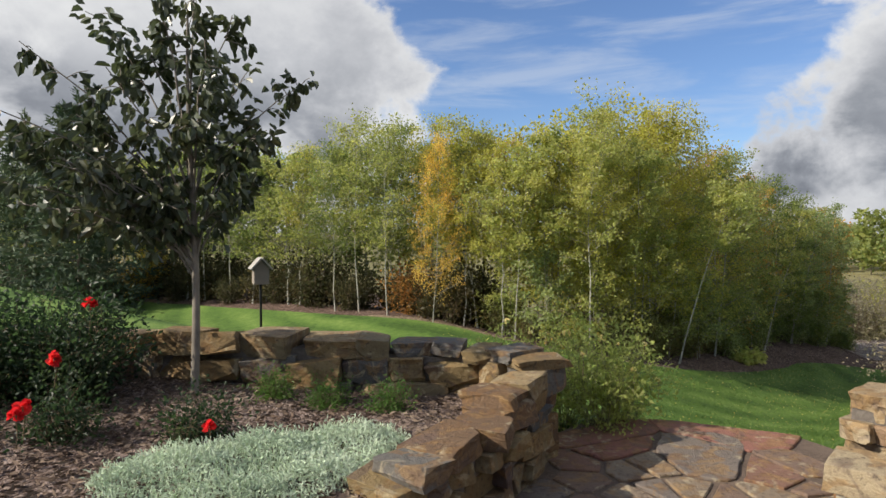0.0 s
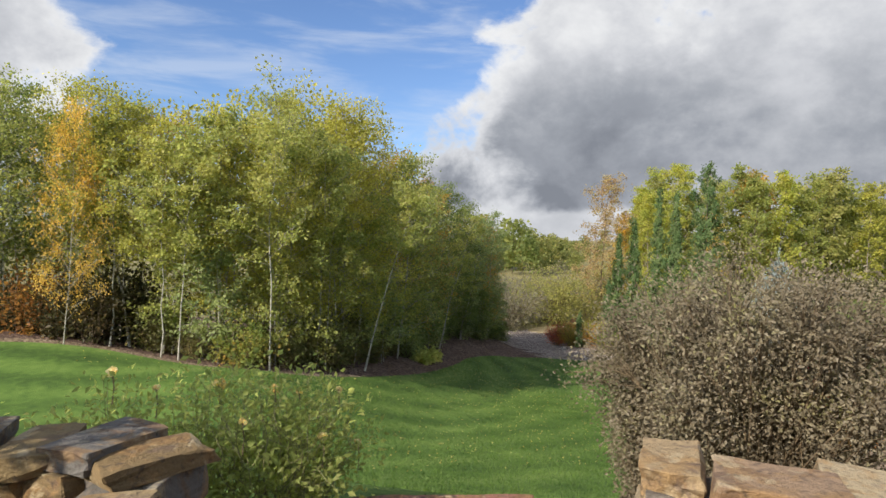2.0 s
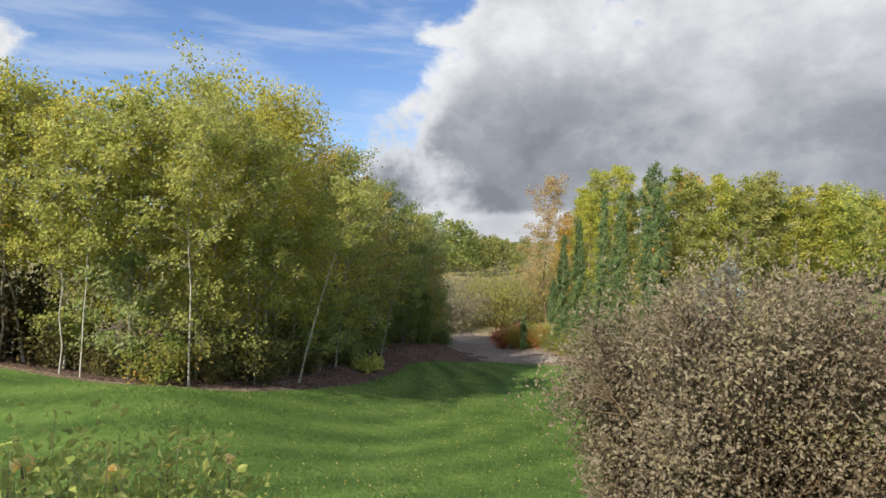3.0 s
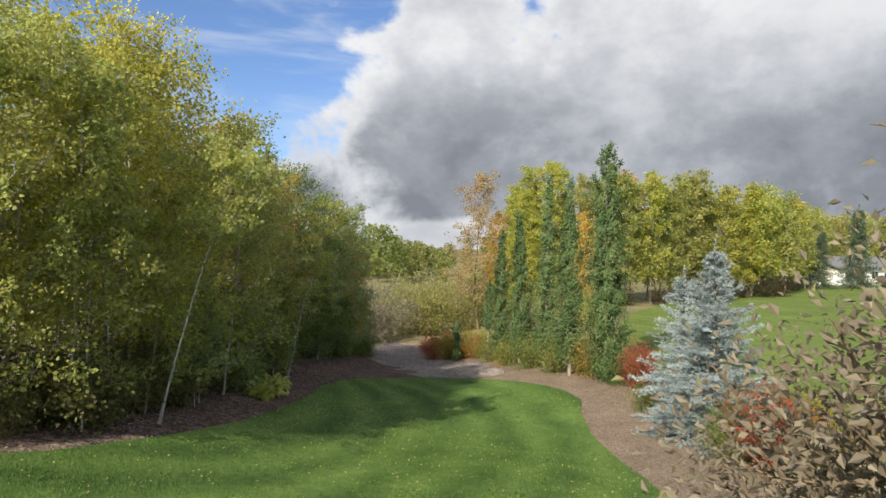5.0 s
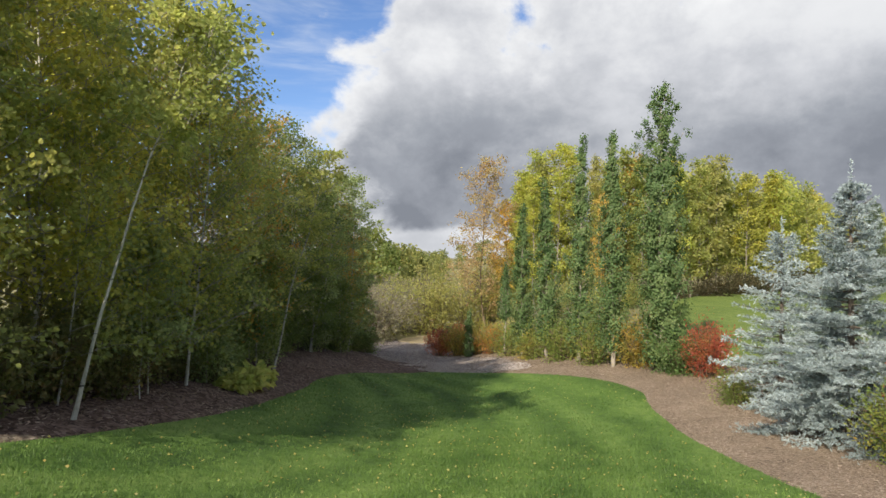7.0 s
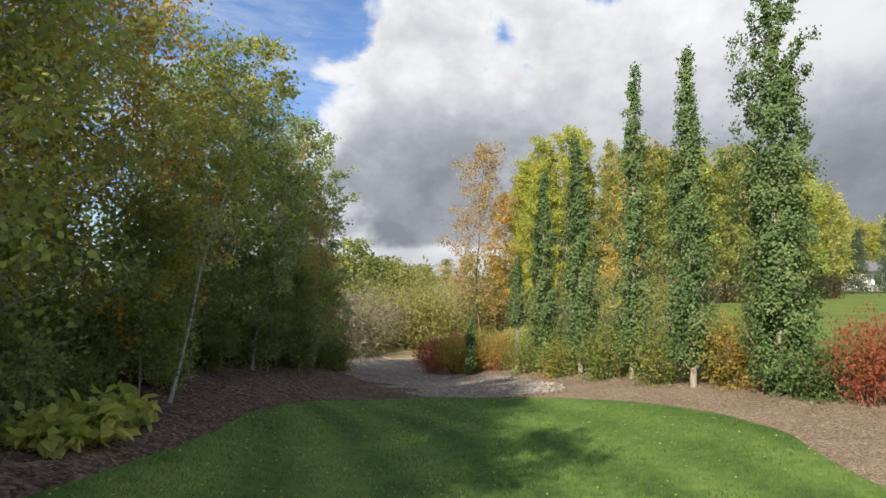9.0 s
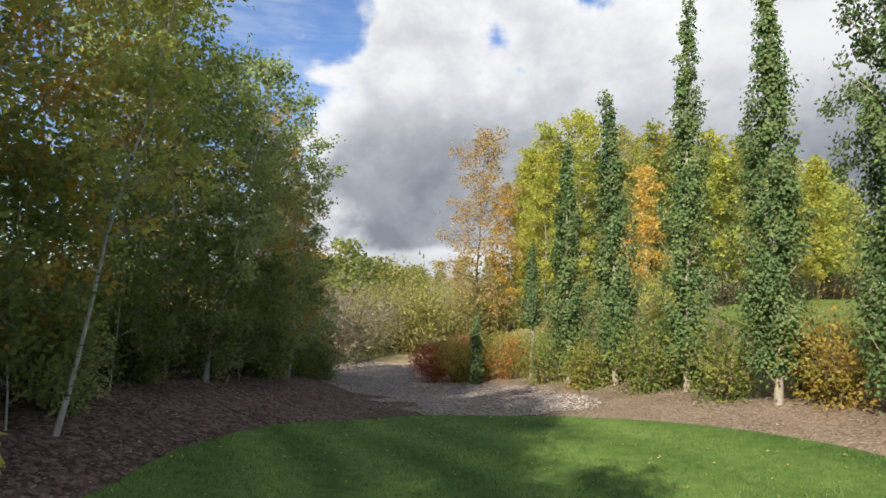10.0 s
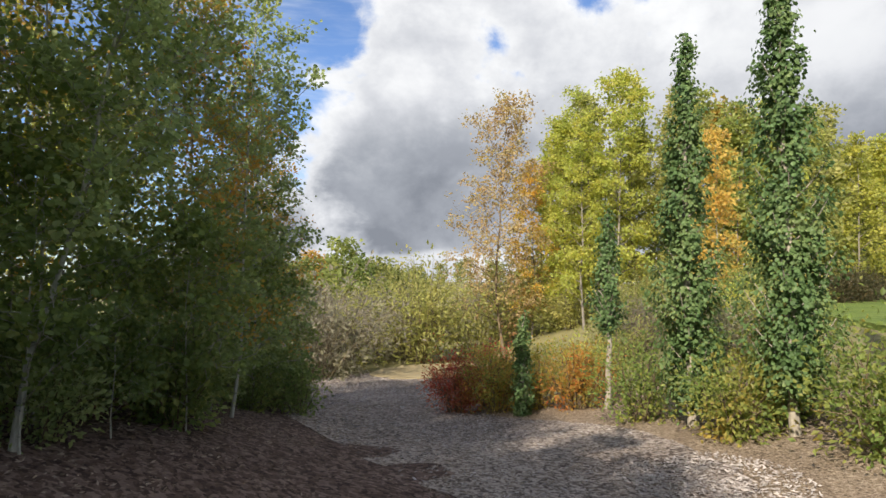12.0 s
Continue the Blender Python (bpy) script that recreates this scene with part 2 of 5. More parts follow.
TAN_GRASS = ground_material("tan_dry_grass", ((0.3, (0.17, 0.13, 0.07)), (0.5, (0.31, 0.25, 0.14)), (0.72, (0.45, 0.38, 0.23))), 12)
SOIL = ground_material("bed_soil", ((0.3, (0.05, 0.035, 0.028)), (0.5, (0.125, 0.088, 0.07)), (0.7, (0.29, 0.225, 0.19))), 20, chips=75)


def lawn_material(name, stripes, sun_dried=1.0):
    m, n = material(name)
    pos = n.add("ShaderNodeTexCoord").outputs["Object"]
    blades = n.noise(n.add("ShaderNodeMapping", Vector=pos, Scale=(1, 1, 0.2)).outputs[0], 55, 5, 0.7)
    tufts = n.noise(pos, 6.0, 5, 0.6)
    broad = n.noise(pos, 0.35, 4, 0.55)
    # mowing bands that follow the bend of the lawn
    s = n.add("ShaderNodeSeparateXYZ", Vector=pos)
    dx, dy = n.math("SUBTRACT", s.outputs[0], 4.0), n.math("SUBTRACT", s.outputs[1], 26.0)
    ring = n.math("SQRT", n.math("ADD", n.math("MULTIPLY", dx, dx), n.math("MULTIPLY", dy, dy)))
    wave = n.math("SINE", n.math("ADD", n.math("MULTIPLY", ring, 4.6), n.math("MULTIPLY", broad, 5.0)))
    f = n.math("ADD", n.math("MULTIPLY", blades, 0.42), n.math("MULTIPLY", tufts, 0.34))
    f = n.math("ADD", f, n.math("MULTIPLY", broad, 0.24))
    f = n.math("ADD", f, n.math("MULTIPLY", n.math("MULTIPLY", wave, n.span(n.noise(pos, 0.22, 3, 0.6), 0.38, 0.62, 0.35, 1.0)), stripes))
    col = n.ramp(f, (0.36, (0.036 * sun_dried, 0.073, 0.015)), (0.5, (0.088 * sun_dried, 0.155, 0.03)), (0.64, (0.16 * sun_dried, 0.23, 0.055)))
    finish(n, col, 0.85, n.math("ADD", n.math("MULTIPLY", blades, 0.6), n.math("MULTIPLY", tufts, 0.5)), 0.03, 0.8, gloss=0.2)
    return m


LAWN, HILL_LAWN = lawn_material("mown_grass", 0.085), lawn_material("hillside_grass", 0.02, 1.25)
BLADE = leaf_material("grass_blade", (0.05, 0.1, 0.02), (0.094, 0.16, 0.034), (0.172, 0.25, 0.062), through_light=0.35, gloss=0.25)


def stone_material(name, *cols, lichen=0.0):
    m, n = material(name)
    pos = n.add("ShaderNodeNewGeometry").outputs["Position"]
    chance = n.add("ShaderNodeObjectInfo").outputs["Random"]
    off = n.add("ShaderNodeCombineXYZ", X=n.math("MULTIPLY", chance, 31.0), Y=n.math("MULTIPLY", chance, 17.0), Z=n.math("MULTIPLY", chance, 53.0)).outputs[0]
    p = n.add("ShaderNodeVectorMath", i0=pos, i1=off).outputs[0]
    big, small = n.noise(p, 5.5, 5, 0.6, 1.2), n.noise(p, 30.0, 8, 0.62)
    layers = n.noise(n.add("ShaderNodeMapping", Vector=p, Scale=(1, 1, 2.0)).outputs[0], 9.0, 6, 0.65, 0.6)
    base = n.ramp(chance, *[(i / (len(cols) - 1), c) for i, c in enumerate(cols)], soft="CONSTANT" if len(cols) > 4 else "LINEAR")
    rust = n.mix(n.math("MULTIPLY", n.span(big, 0.47, 0.58), 0.62), base, n.mix(n.span(layers, 0.4, 0.6), (0.145, 0.078, 0.034, 1), (0.27, 0.165, 0.068, 1)))
    plum = n.mix(n.math("MULTIPLY", n.span(n.noise(p, 4.2, 4, 0.6, 1.0), 0.56, 0.64), 0.55), rust, (0.1, 0.07, 0.06, 1))
    pale = n.mix(n.math("MULTIPLY", n.span(n.noise(p, 6.5, 5, 0.62, 0.9), 0.56, 0.66), 0.5), plum, (0.40, 0.34, 0.22, 1))
    dark = n.mix(n.math("MULTIPLY", n.span(small, 0.46, 0.3), 0.7), pale, (0.05, 0.038, 0.032, 1))
    grain = n.span(n.noise(p, 170.0, 4, 0.7), 0.3, 0.7, 0.84, 1.16)
    dark = n.mix(1.0, dark, n.add("ShaderNodeCombineColor", i0=grain, i1=grain, i2=grain).outputs[0], "MULTIPLY")
    finish(n, dark, 0.85, n.math("ADD", n.math("MULTIPLY", small, 0.6), n.math("MULTIPLY", layers, 0.9)), 0.022, 0.9, gloss=0.2)
    return m


WALL_STONE = stone_material("wall_stone", (0.16, 0.112, 0.055), (0.2, 0.145, 0.07), (0.09, 0.087, 0.082), (0.125, 0.08, 0.048), (0.185, 0.148, 0.088), (0.09, 0.062, 0.05), (0.22, 0.165, 0.09), (0.12, 0.112, 0.1), (0.15, 0.1, 0.052))
BUFF_STONE = stone_material("buff_wall_stone", (0.27, 0.2, 0.115), (0.21, 0.195, 0.165), (0.27, 0.155, 0.085), (0.24, 0.165, 0.105), (0.29, 0.235, 0.15), (0.26, 0.18, 0.1))
FLAG_STONE = stone_material("flagstone", (0.16, 0.11, 0.082), (0.2, 0.155, 0.11), (0.185, 0.105, 0.075), (0.15, 0.125, 0.105), (0.21, 0.145, 0.095))
RED_STONE = stone_material("red_flagstone", (0.2, 0.088, 0.068), (0.23, 0.108, 0.08), (0.2, 0.105, 0.08))
JOINT = ground_material("terrace_joint_grit", ((0.3, (0.07, 0.052, 0.04)), (0.6, (0.15, 0.112, 0.085))), 40)
MORTAR = ground_material("joint_grit", ((0.3, (0.07, 0.06, 0.05)), (0.6, (0.16, 0.14, 0.12))), 30)


def plain_material(name, colour, rough=0.6, grain=12.0, metal=0.0):
    m, n = material(name)
    pos = n.add("ShaderNodeTexCoord").outputs["Object"]
    a = n.noise(pos, grain, 6, 0.6)
    c = n.mix(a, tuple(v * 0.75 for v in colour) + (1,), tuple(min(1, v * 1.2) for v in colour) + (1,))
    finish(n, c, rough, a, 0.003, 0.4, metal)
    return m


RED_PETAL = leaf_material("red_petal", (0.45, 0.012, 0.02), (0.6, 0.02, 0.03), (0.7, 0.05, 0.05), rough=0.6)
YELLOW_PETAL = leaf_material("yellow_petal", (0.82, 0.6, 0.25), (0.88, 0.74, 0.4), (0.9, 0.84, 0.6), rough=0.6)
BIRD_WOOD = plain_material("weathered_wood", (0.22, 0.185, 0.15), 0.8)
BIRD_ROOF = plain_material("pale_roof_board", (0.32, 0.3, 0.26), 0.8)
BLACK_IRON = plain_material("black_iron", (0.02, 0.02, 0.02), 0.5, metal=0.6)
PALE_WALL = plain_material("pale_render", (0.62, 0.58, 0.52), 0.8, 3.0)


# ---------------------------------------------------------------- mesh helpers
RNG = np.random.default_rng(7)


class Shape:
    """Collects vertices and faces, and makes one mesh of them."""

    def __init__(self):
        self.v, self.f, self.size = [], [], 0

    def add(self, verts, faces):
        verts = np.asarray(verts, float).reshape(-1, 3)
        self.v.append(verts)
        self.f.append(np.asarray(faces, int) + self.size)
        self.size += len(verts)

    def tube(self, path, radii, sides=6, cap=True):
        path, n = np.asarray(path, float), len(path)
        way = np.gradient(path, axis=0)
        way /= np.linalg.norm(way, axis=1)[:, None] + 1e-9
        ref = np.where(np.abs(way[:, 2:3]) > 0.9, [[1.0, 0, 0]], [[0, 0, 1.0]])
        a = np.cross(way, ref)
        a /= np.linalg.norm(a, axis=1)[:, None] + 1e-9
        b = np.cross(way, a)
        th = np.linspace(0, 2 * np.pi, sides, endpoint=False)
        ring = a[:, None] * np.cos(th)[None, :, None] + b[:, None] * np.sin(th)[None, :, None]
        verts = path[:, None] + ring * np.asarray(radii, float)[:, None, None]
        i, j = np.meshgrid(np.arange(n - 1), np.arange(sides), indexing="ij")
        k = (j + 1) % sides
        self.add(verts, np.stack([i * sides + j, i * sides + k, (i + 1) * sides + k, (i + 1) * sides + j], -1).reshape(-1, 4))
        if cap:
            self.add(np.vstack([verts[-1], path[-1:] + way[-1:] * radii[-1] * 0.5]), [[q, (q + 1) % sides, sides, sides] for q in range(sides)])

    def leaves(self, at, out, size, wide=0.7, fold=0.25, rng=RNG, droop=0.0, round_tip=False, face=None):
        """Single leaves at places, pointing along out, each turned by chance."""
        n = len(at)
        out = out / (np.linalg.norm(out, axis=1)[:, None] + 1e-9)
        out[:, 2] -= droop
        out /= np.linalg.norm(out, axis=1)[:, None] + 1e-9
        r = rng.normal(size=(n, 3)) if face is None else face + rng.normal(scale=0.38, size=(n, 3))
        side = np.cross(out, r)
        side /= np.linalg.norm(side, axis=1)[:, None] + 1e-9
        nor = np.cross(side, out)
        size = np.broadcast_to(np.asarray(size, float), (n,))[:, None]
        l, w = size, size * wide * 0.5
        lift = nor * size * fold
        if round_tip:
            pts = np.stack([at, at + out * l * 0.3 + side * w + lift, at + out * l * 0.72 + side * w * 0.8 + lift, at + out * l, at + out * l * 0.72 - side * w * 0.8 + lift, at + out * l * 0.3 - side * w + lift], 1)
            i = np.arange(n)[:, None] * 6
            self.add(pts, np.vstack([i + [0, 1, 2, 3], i + [0, 3, 4, 5]]))
        else:
            pts = np.stack([at, at + out * l * 0.45 + side * w + lift, at + out * l, at + out * l * 0.45 - side * w + lift], 1)
            self.add(pts, np.arange(n)[:, None] * 4 + [0, 1, 2, 3])

    def data(self, name, smooth=False):
        v, f = np.vstack(self.v), np.vstack(self.f)
        tri = f[:, 2] == f[:, 3]
        me = bpy.data.meshes.new(name)
        me.vertices.add(len(v))
        me.vertices.foreach_set("co", v.ravel())
        loops = np.concatenate([f[~tri].ravel(), f[tri][:, :3].ravel()])
        total = np.concatenate([np.full((~tri).sum(), 4), np.full(tri.sum(), 3)])
        me.loops.add(len(loops))
        me.loops.foreach_set("vertex_index", loops)
        me.polygons.add(len(total))
        me.polygons.foreach_set("loop_start", np.concatenate([[0], np.cumsum(total)[:-1]]))
        me.polygons.foreach_set("use_smooth", np.full(len(total), smooth))
        me.update(calc_edges=True)
        return me


def piece(name, data, mat, parent=None, label="", m=None):
    """Links mesh data as one object with its material; under a thing if one is given."""
    ob = new(name, data)
    if not data.materials:
        data.materials.append(None)
    ob.material_slots[0].link = "OBJECT"
    ob.material_slots[0].material = mat
    if parent is not None:
        ob.parent = parent
    if m is not None:
        ob.matrix_basis = m
    return tagged(ob, label)


def part(name, bm, mat, parent=None, label="", smooth=False):
    me = bpy.data.meshes.new(name)
    bm.to_mesh(me)
    bm.free()
    if smooth:
        me.polygons.foreach_set("use_smooth", np.full(len(me.polygons), True))
    return piece(name, me, mat, parent, label)


def thing(name, label, category, group="", m=None):
    ob = tagged(new(name), label, category, group)
    if m is not None:
        ob.matrix_basis = m
    return ob


# ---------------------------------------------------------------- the lie of the land
ALONG = np.arange(-60, 400, 0.25)
FALL = np.interp(ALONG, (-200, 5.6, 7.5, 9.2, 14.9, 19.4, 25, 33, 42, 50, 80, 400), (0, 0, -0.95, -1.5, -2.55, -3.1, -3.75, -4.15, -4.95, -5.5, -6, -6))
BELL = np.exp(-np.linspace(-2.5, 2.5, 21) ** 2)
FALL = np.convolve(np.pad(FALL, 10, mode="edge"), BELL / BELL.sum(), "valid")


def step(a, b, x):
    t = np.clip((x - a) / (b - a), 0, 1)
    return t * t * (3 - 2 * t)


def land(x, y):
    """Height of the ground: level by the house, then falling along a shallow valley with a bank on either side."""
    x, y = np.asarray(x, float), np.asarray(y, float)
    s, v = 0.66 * x + 0.75 * y, 0.75 * x - 0.66 * y
    f = np.interp(s, ALONG, FALL)
    f = f + step(-2, 8, v) * step(17, 25, s) * (-2.8 - f)
    f = f + (step(3, 8, -v) + 0.5 * step(8, 14, -v) * (1 - step(16, 20, s))) * step(8, 14, s) * (1 - step(30, 45, s))
    return f


def on(x, y, rz=0.0, scale=1.0, sink=0.0):
    return pose(x, y, float(land(x, y)) - sink, 0, 0, rz) @ Matrix.Scale(scale, 4)


def curve(points, step_length=0.4, closed=True):
    """A smooth line through points of the plan."""
    p = np.asarray(points, float)
    n, out = len(p), []
    for i in range(n if closed else n - 1):
        a, b, c, d = (p[(i + k) % n] if closed else p[min(max(i + k, 0), n - 1)] for k in (-1, 0, 1, 2))
        k = max(2, int(np.linalg.norm(c - b) / step_length))
        for t in np.arange(k) / k:
            out.append(0.5 * (2 * b + (c - a) * t + (2 * a - 5 * b + 4 * c - d) * t * t + (3 * b - a - 3 * c + d) * t ** 3))
    if not closed:
        out.append(p[-1])
    return np.array(out)


def inside(px, py, ring):
    px, py = np.asarray(px, float), np.asarray(py, float)
    hit = np.zeros(px.shape, bool)
    j = len(ring) - 1
    for i in range(len(ring)):
        (xi, yi), (xj, yj) = ring[i], ring[j]
        cross = (yi > py) != (yj > py)
        hit ^= cross & (px < (xj - xi) * (py - yi) / (yj - yi + 1e-12) + xi)
        j = i
    return hit


def sheet(name, ring, grid, lift, mat, label, category, skirt=0.06, rough_edge=0.0, height=land):
    """A sheet of ground inside a closed line, lying on the land, with a low edge."""
    rng = np.random.default_rng(len(ring))
    ring = np.asarray(ring) + rng.normal(scale=rough_edge, size=np.shape(ring))
    x0, y0 = ring.min(0)
    x1, y1 = ring.max(0)
    gx, gy = np.meshgrid(np.arange(x0, x1, grid), np.arange(y0, y1, grid))
    gx, gy = gx.ravel(), gy.ravel()
    keep = inside(gx, gy, ring)
    gx, gy = gx[keep], gy[keep]
    near = np.array([np.min((ring[:, 0] - a) ** 2 + (ring[:, 1] - b) ** 2) for a, b in zip(gx, gy)]) > (grid * 0.35) ** 2
    pts = [Vector(p) for p in ring] + [Vector(p) for p in zip(gx[near], gy[near])]
    n = len(ring)
    co, _, faces, *_ = delaunay_2d_cdt(pts, [(i, (i + 1) % n) for i in range(n)], [], 1, 1e-5)
    co = np.array([tuple(c) for c in co])
    z = height(co[:, 0], co[:, 1]) + lift
    shape = Shape()
    f3 = [list(f) + [f[-1]] for f in faces if len(f) == 3]
    shape.add(np.column_stack([co, z]), f3)
    rz = height(ring[:, 0], ring[:, 1])
    edge = np.vstack([np.column_stack([ring, rz + lift]), np.column_stack([ring, rz + lift - skirt])])
    i = np.arange(n)
    k = (i + 1) % n
    shape.add(edge, np.stack([i, k, k + n, i + n], -1))
    ob = piece(name, shape.data(name, True), mat)
    return tagged(ob, label, category, kind="structure")


# one sheet of ground to the horizon, finer near the garden
def spaced(a, b, fine_a, fine_b, fine):
    out = list(np.arange(fine_a, fine_b, fine))
    g, x = fine, fine_b
    while x < b:
        out.append(x)
        g *= 1.25
        x += g
    out.append(b)
    g, x = fine, fine_a
    while x > a:
        g *= 1.25
        x -= g
        out.insert(0, x)
    return np.array(out)


def ground():
    xs, ys = spaced(-1500, 2500, -25, 60, 0.8), spaced(-1500, 2500, -8, 60, 0.8)
    gx, gy = np.meshgrid(xs, ys, indexing="ij")
    far = np.hypot(gx - 30, gy - 30)
    z = land(gx, gy) - 0.1
    n, m = gx.shape
    i, j = np.meshgrid(np.arange(n - 1), np.arange(m - 1), indexing="ij")
    shape = Shape()
    shape.add(np.stack([gx, gy, z], -1), np.stack([i * m + j, (i + 1) * m + j, (i + 1) * m + j + 1, i * m + j + 1], -1).reshape(-1, 4))
    tagged(piece("ground", shape.data("ground", True), MEADOW), "dry yellowish meadow falling away to a marshy hollow", "ground", kind="structure")


ground()

LAWN_EDGE = [(-60, 50), (-32, 36), (-18, 28.6), (-12, 24.7), (-6.4, 21), (-2.3, 18.4), (0.3, 17.4), (2.4, 15.8), (3.9, 15.3), (5.8, 16.3), (7.5, 17.5), (9.6, 19.3), (12, 21.8), (13.7, 23.6),
             (15.9, 25.0), (18.2, 25.4), (19.5, 24.4), (20.1, 22.2), (19.7, 19.4), (18.6, 17.3), (17.1, 16.1), (15.4, 14.5), (14, 12.9), (12.3, 11.0), (9.5, 9.0), (6.6, 7.6), (4.6, 6.4),
             (3.3, 5.0), (1.9, 5.15), (0.6, 5.35), (-1.2, 5.3), (-3.2, 5.3), (-6, 6.4), (-14, 6), (-60, 4)]
LAWN_RING = curve(LAWN_EDGE, 0.35)
sheet("lawn", LAWN_RING, 0.6, 0.05, LAWN, "mown green lawn with soft mowing stripes and scattered leaves", "lawn", 0.16, 0.012)
HILL_RING = curve([(22.6, 17.0), (24.4, 20.0), (27, 21.7), (30, 23.4), (40, 28.2), (59, 32), (92, 34), (140, 30), (140, -30), (30, -30), (14, 2), (16.5, 8.5), (19.5, 12.8)], 0.8)
sheet("hillside_lawn", HILL_RING, 1.0, 0.05, HILL_LAWN, "sunlit green lawn on the far bank", "lawn", 0.2, 0.012)
GROVE_FLOOR = curve([(-60, 51), (-32, 36), (-18, 28.4), (-12, 24.5), (-6.4, 20.8), (-2.3, 18.2), (0.3, 17.2), (2.4, 15.6), (3.9, 15.1), (5.8, 16.1), (7.5, 17.3), (9.6, 19.1), (12, 21.6), (13.7, 23.4),
                     (16, 24.8), (18.2, 25.2), (19.6, 24.2), (20.2, 22.2), (21, 24), (20.3, 27.7), (21, 31), (22, 35), (20, 44), (-10, 52)], 0.5)
# the floor's darker colour partly paints the shadow of the trees
sheet("grove_floor", GROVE_FLOOR, 1.2, 0.012, SHADED_MULCH, "bark mulch and leaf litter under the trees, darkened for their shadow", "mulch", 0.05)
EDGE_STRIP = curve([(-2.3, 18.42), (0.3, 17.42), (2.4, 15.82), (3.9, 15.32), (5.8, 16.32), (6.4, 16.75), (5.7, 16.6), (4.0, 15.62), (2.6, 16.1), (0.5, 17.7), (-2.1, 18.6)], 0.3)
sheet("litter_strip", EDGE_STRIP, 0.4, 0.03, LITTER, "pale dry grass and leaf litter along the lawn edge", "ground", 0.05, 0.03)
BORDER_RING = curve([(20.2, 24.0), (20.0, 22.2), (19.5, 19.4), (18.4, 17.4), (16.9, 16.2), (15.2, 14.6), (13.8, 13), (12.1, 11.1), (9.4, 9.1), (6.5, 7.7), (4.4, 6.7), (2.9, 5.0), (2.5, 3.9), (2.9, 3.0), (4.2, 1.6), (6, 0.5), (10, 2),
                     (14.5, 3), (16.9, 8.5), (19.8, 12.8), (22.9, 17.0), (24.4, 20.5), (26.4, 25.5), (27.5, 29), (25.5, 30.5), (24, 29.8), (23.4, 26.5), (22.0, 24.5)], 0.5)
sheet("border_mulch", BORDER_RING, 0.8, 0.016, MULCH, "brown bark mulch of a curved shrub border", "mulch", 0.05)
PATH_RING = curve([(19.0, 25.0), (20.6, 23.3), (22.0, 24.3), (23.4, 26.5), (24.0, 29.5), (25.5, 31.2), (29, 33.5), (34, 38), (33, 41), (28, 40.6), (25, 38.5), (22, 34.5), (20, 30.8), (19.3, 27.5)], 0.4)
sheet("wood_chip_path", PATH_RING, 0.6, 0.03, CHIPS, "grey weathered wood-chip path", "path", 0.05, 0.03)
DRY_RING = curve([(28.6, 38.4), (30.4, 37.2), (33, 38.2), (34.6, 40.4), (32.4, 41.8), (29.6, 41)], 0.4)
sheet("dry_grass", DRY_RING, 0.6, 0.06, TAN_GRASS, "patch of tan dry grass at the end of the path", "ground", 0.05, 0.12)
SPILL = curve([(20.3, 23.6), (20.8, 22.8), (21.6, 23.2), (22.0, 24.2), (21.2, 24.9), (20.4, 24.6)], 0.2)


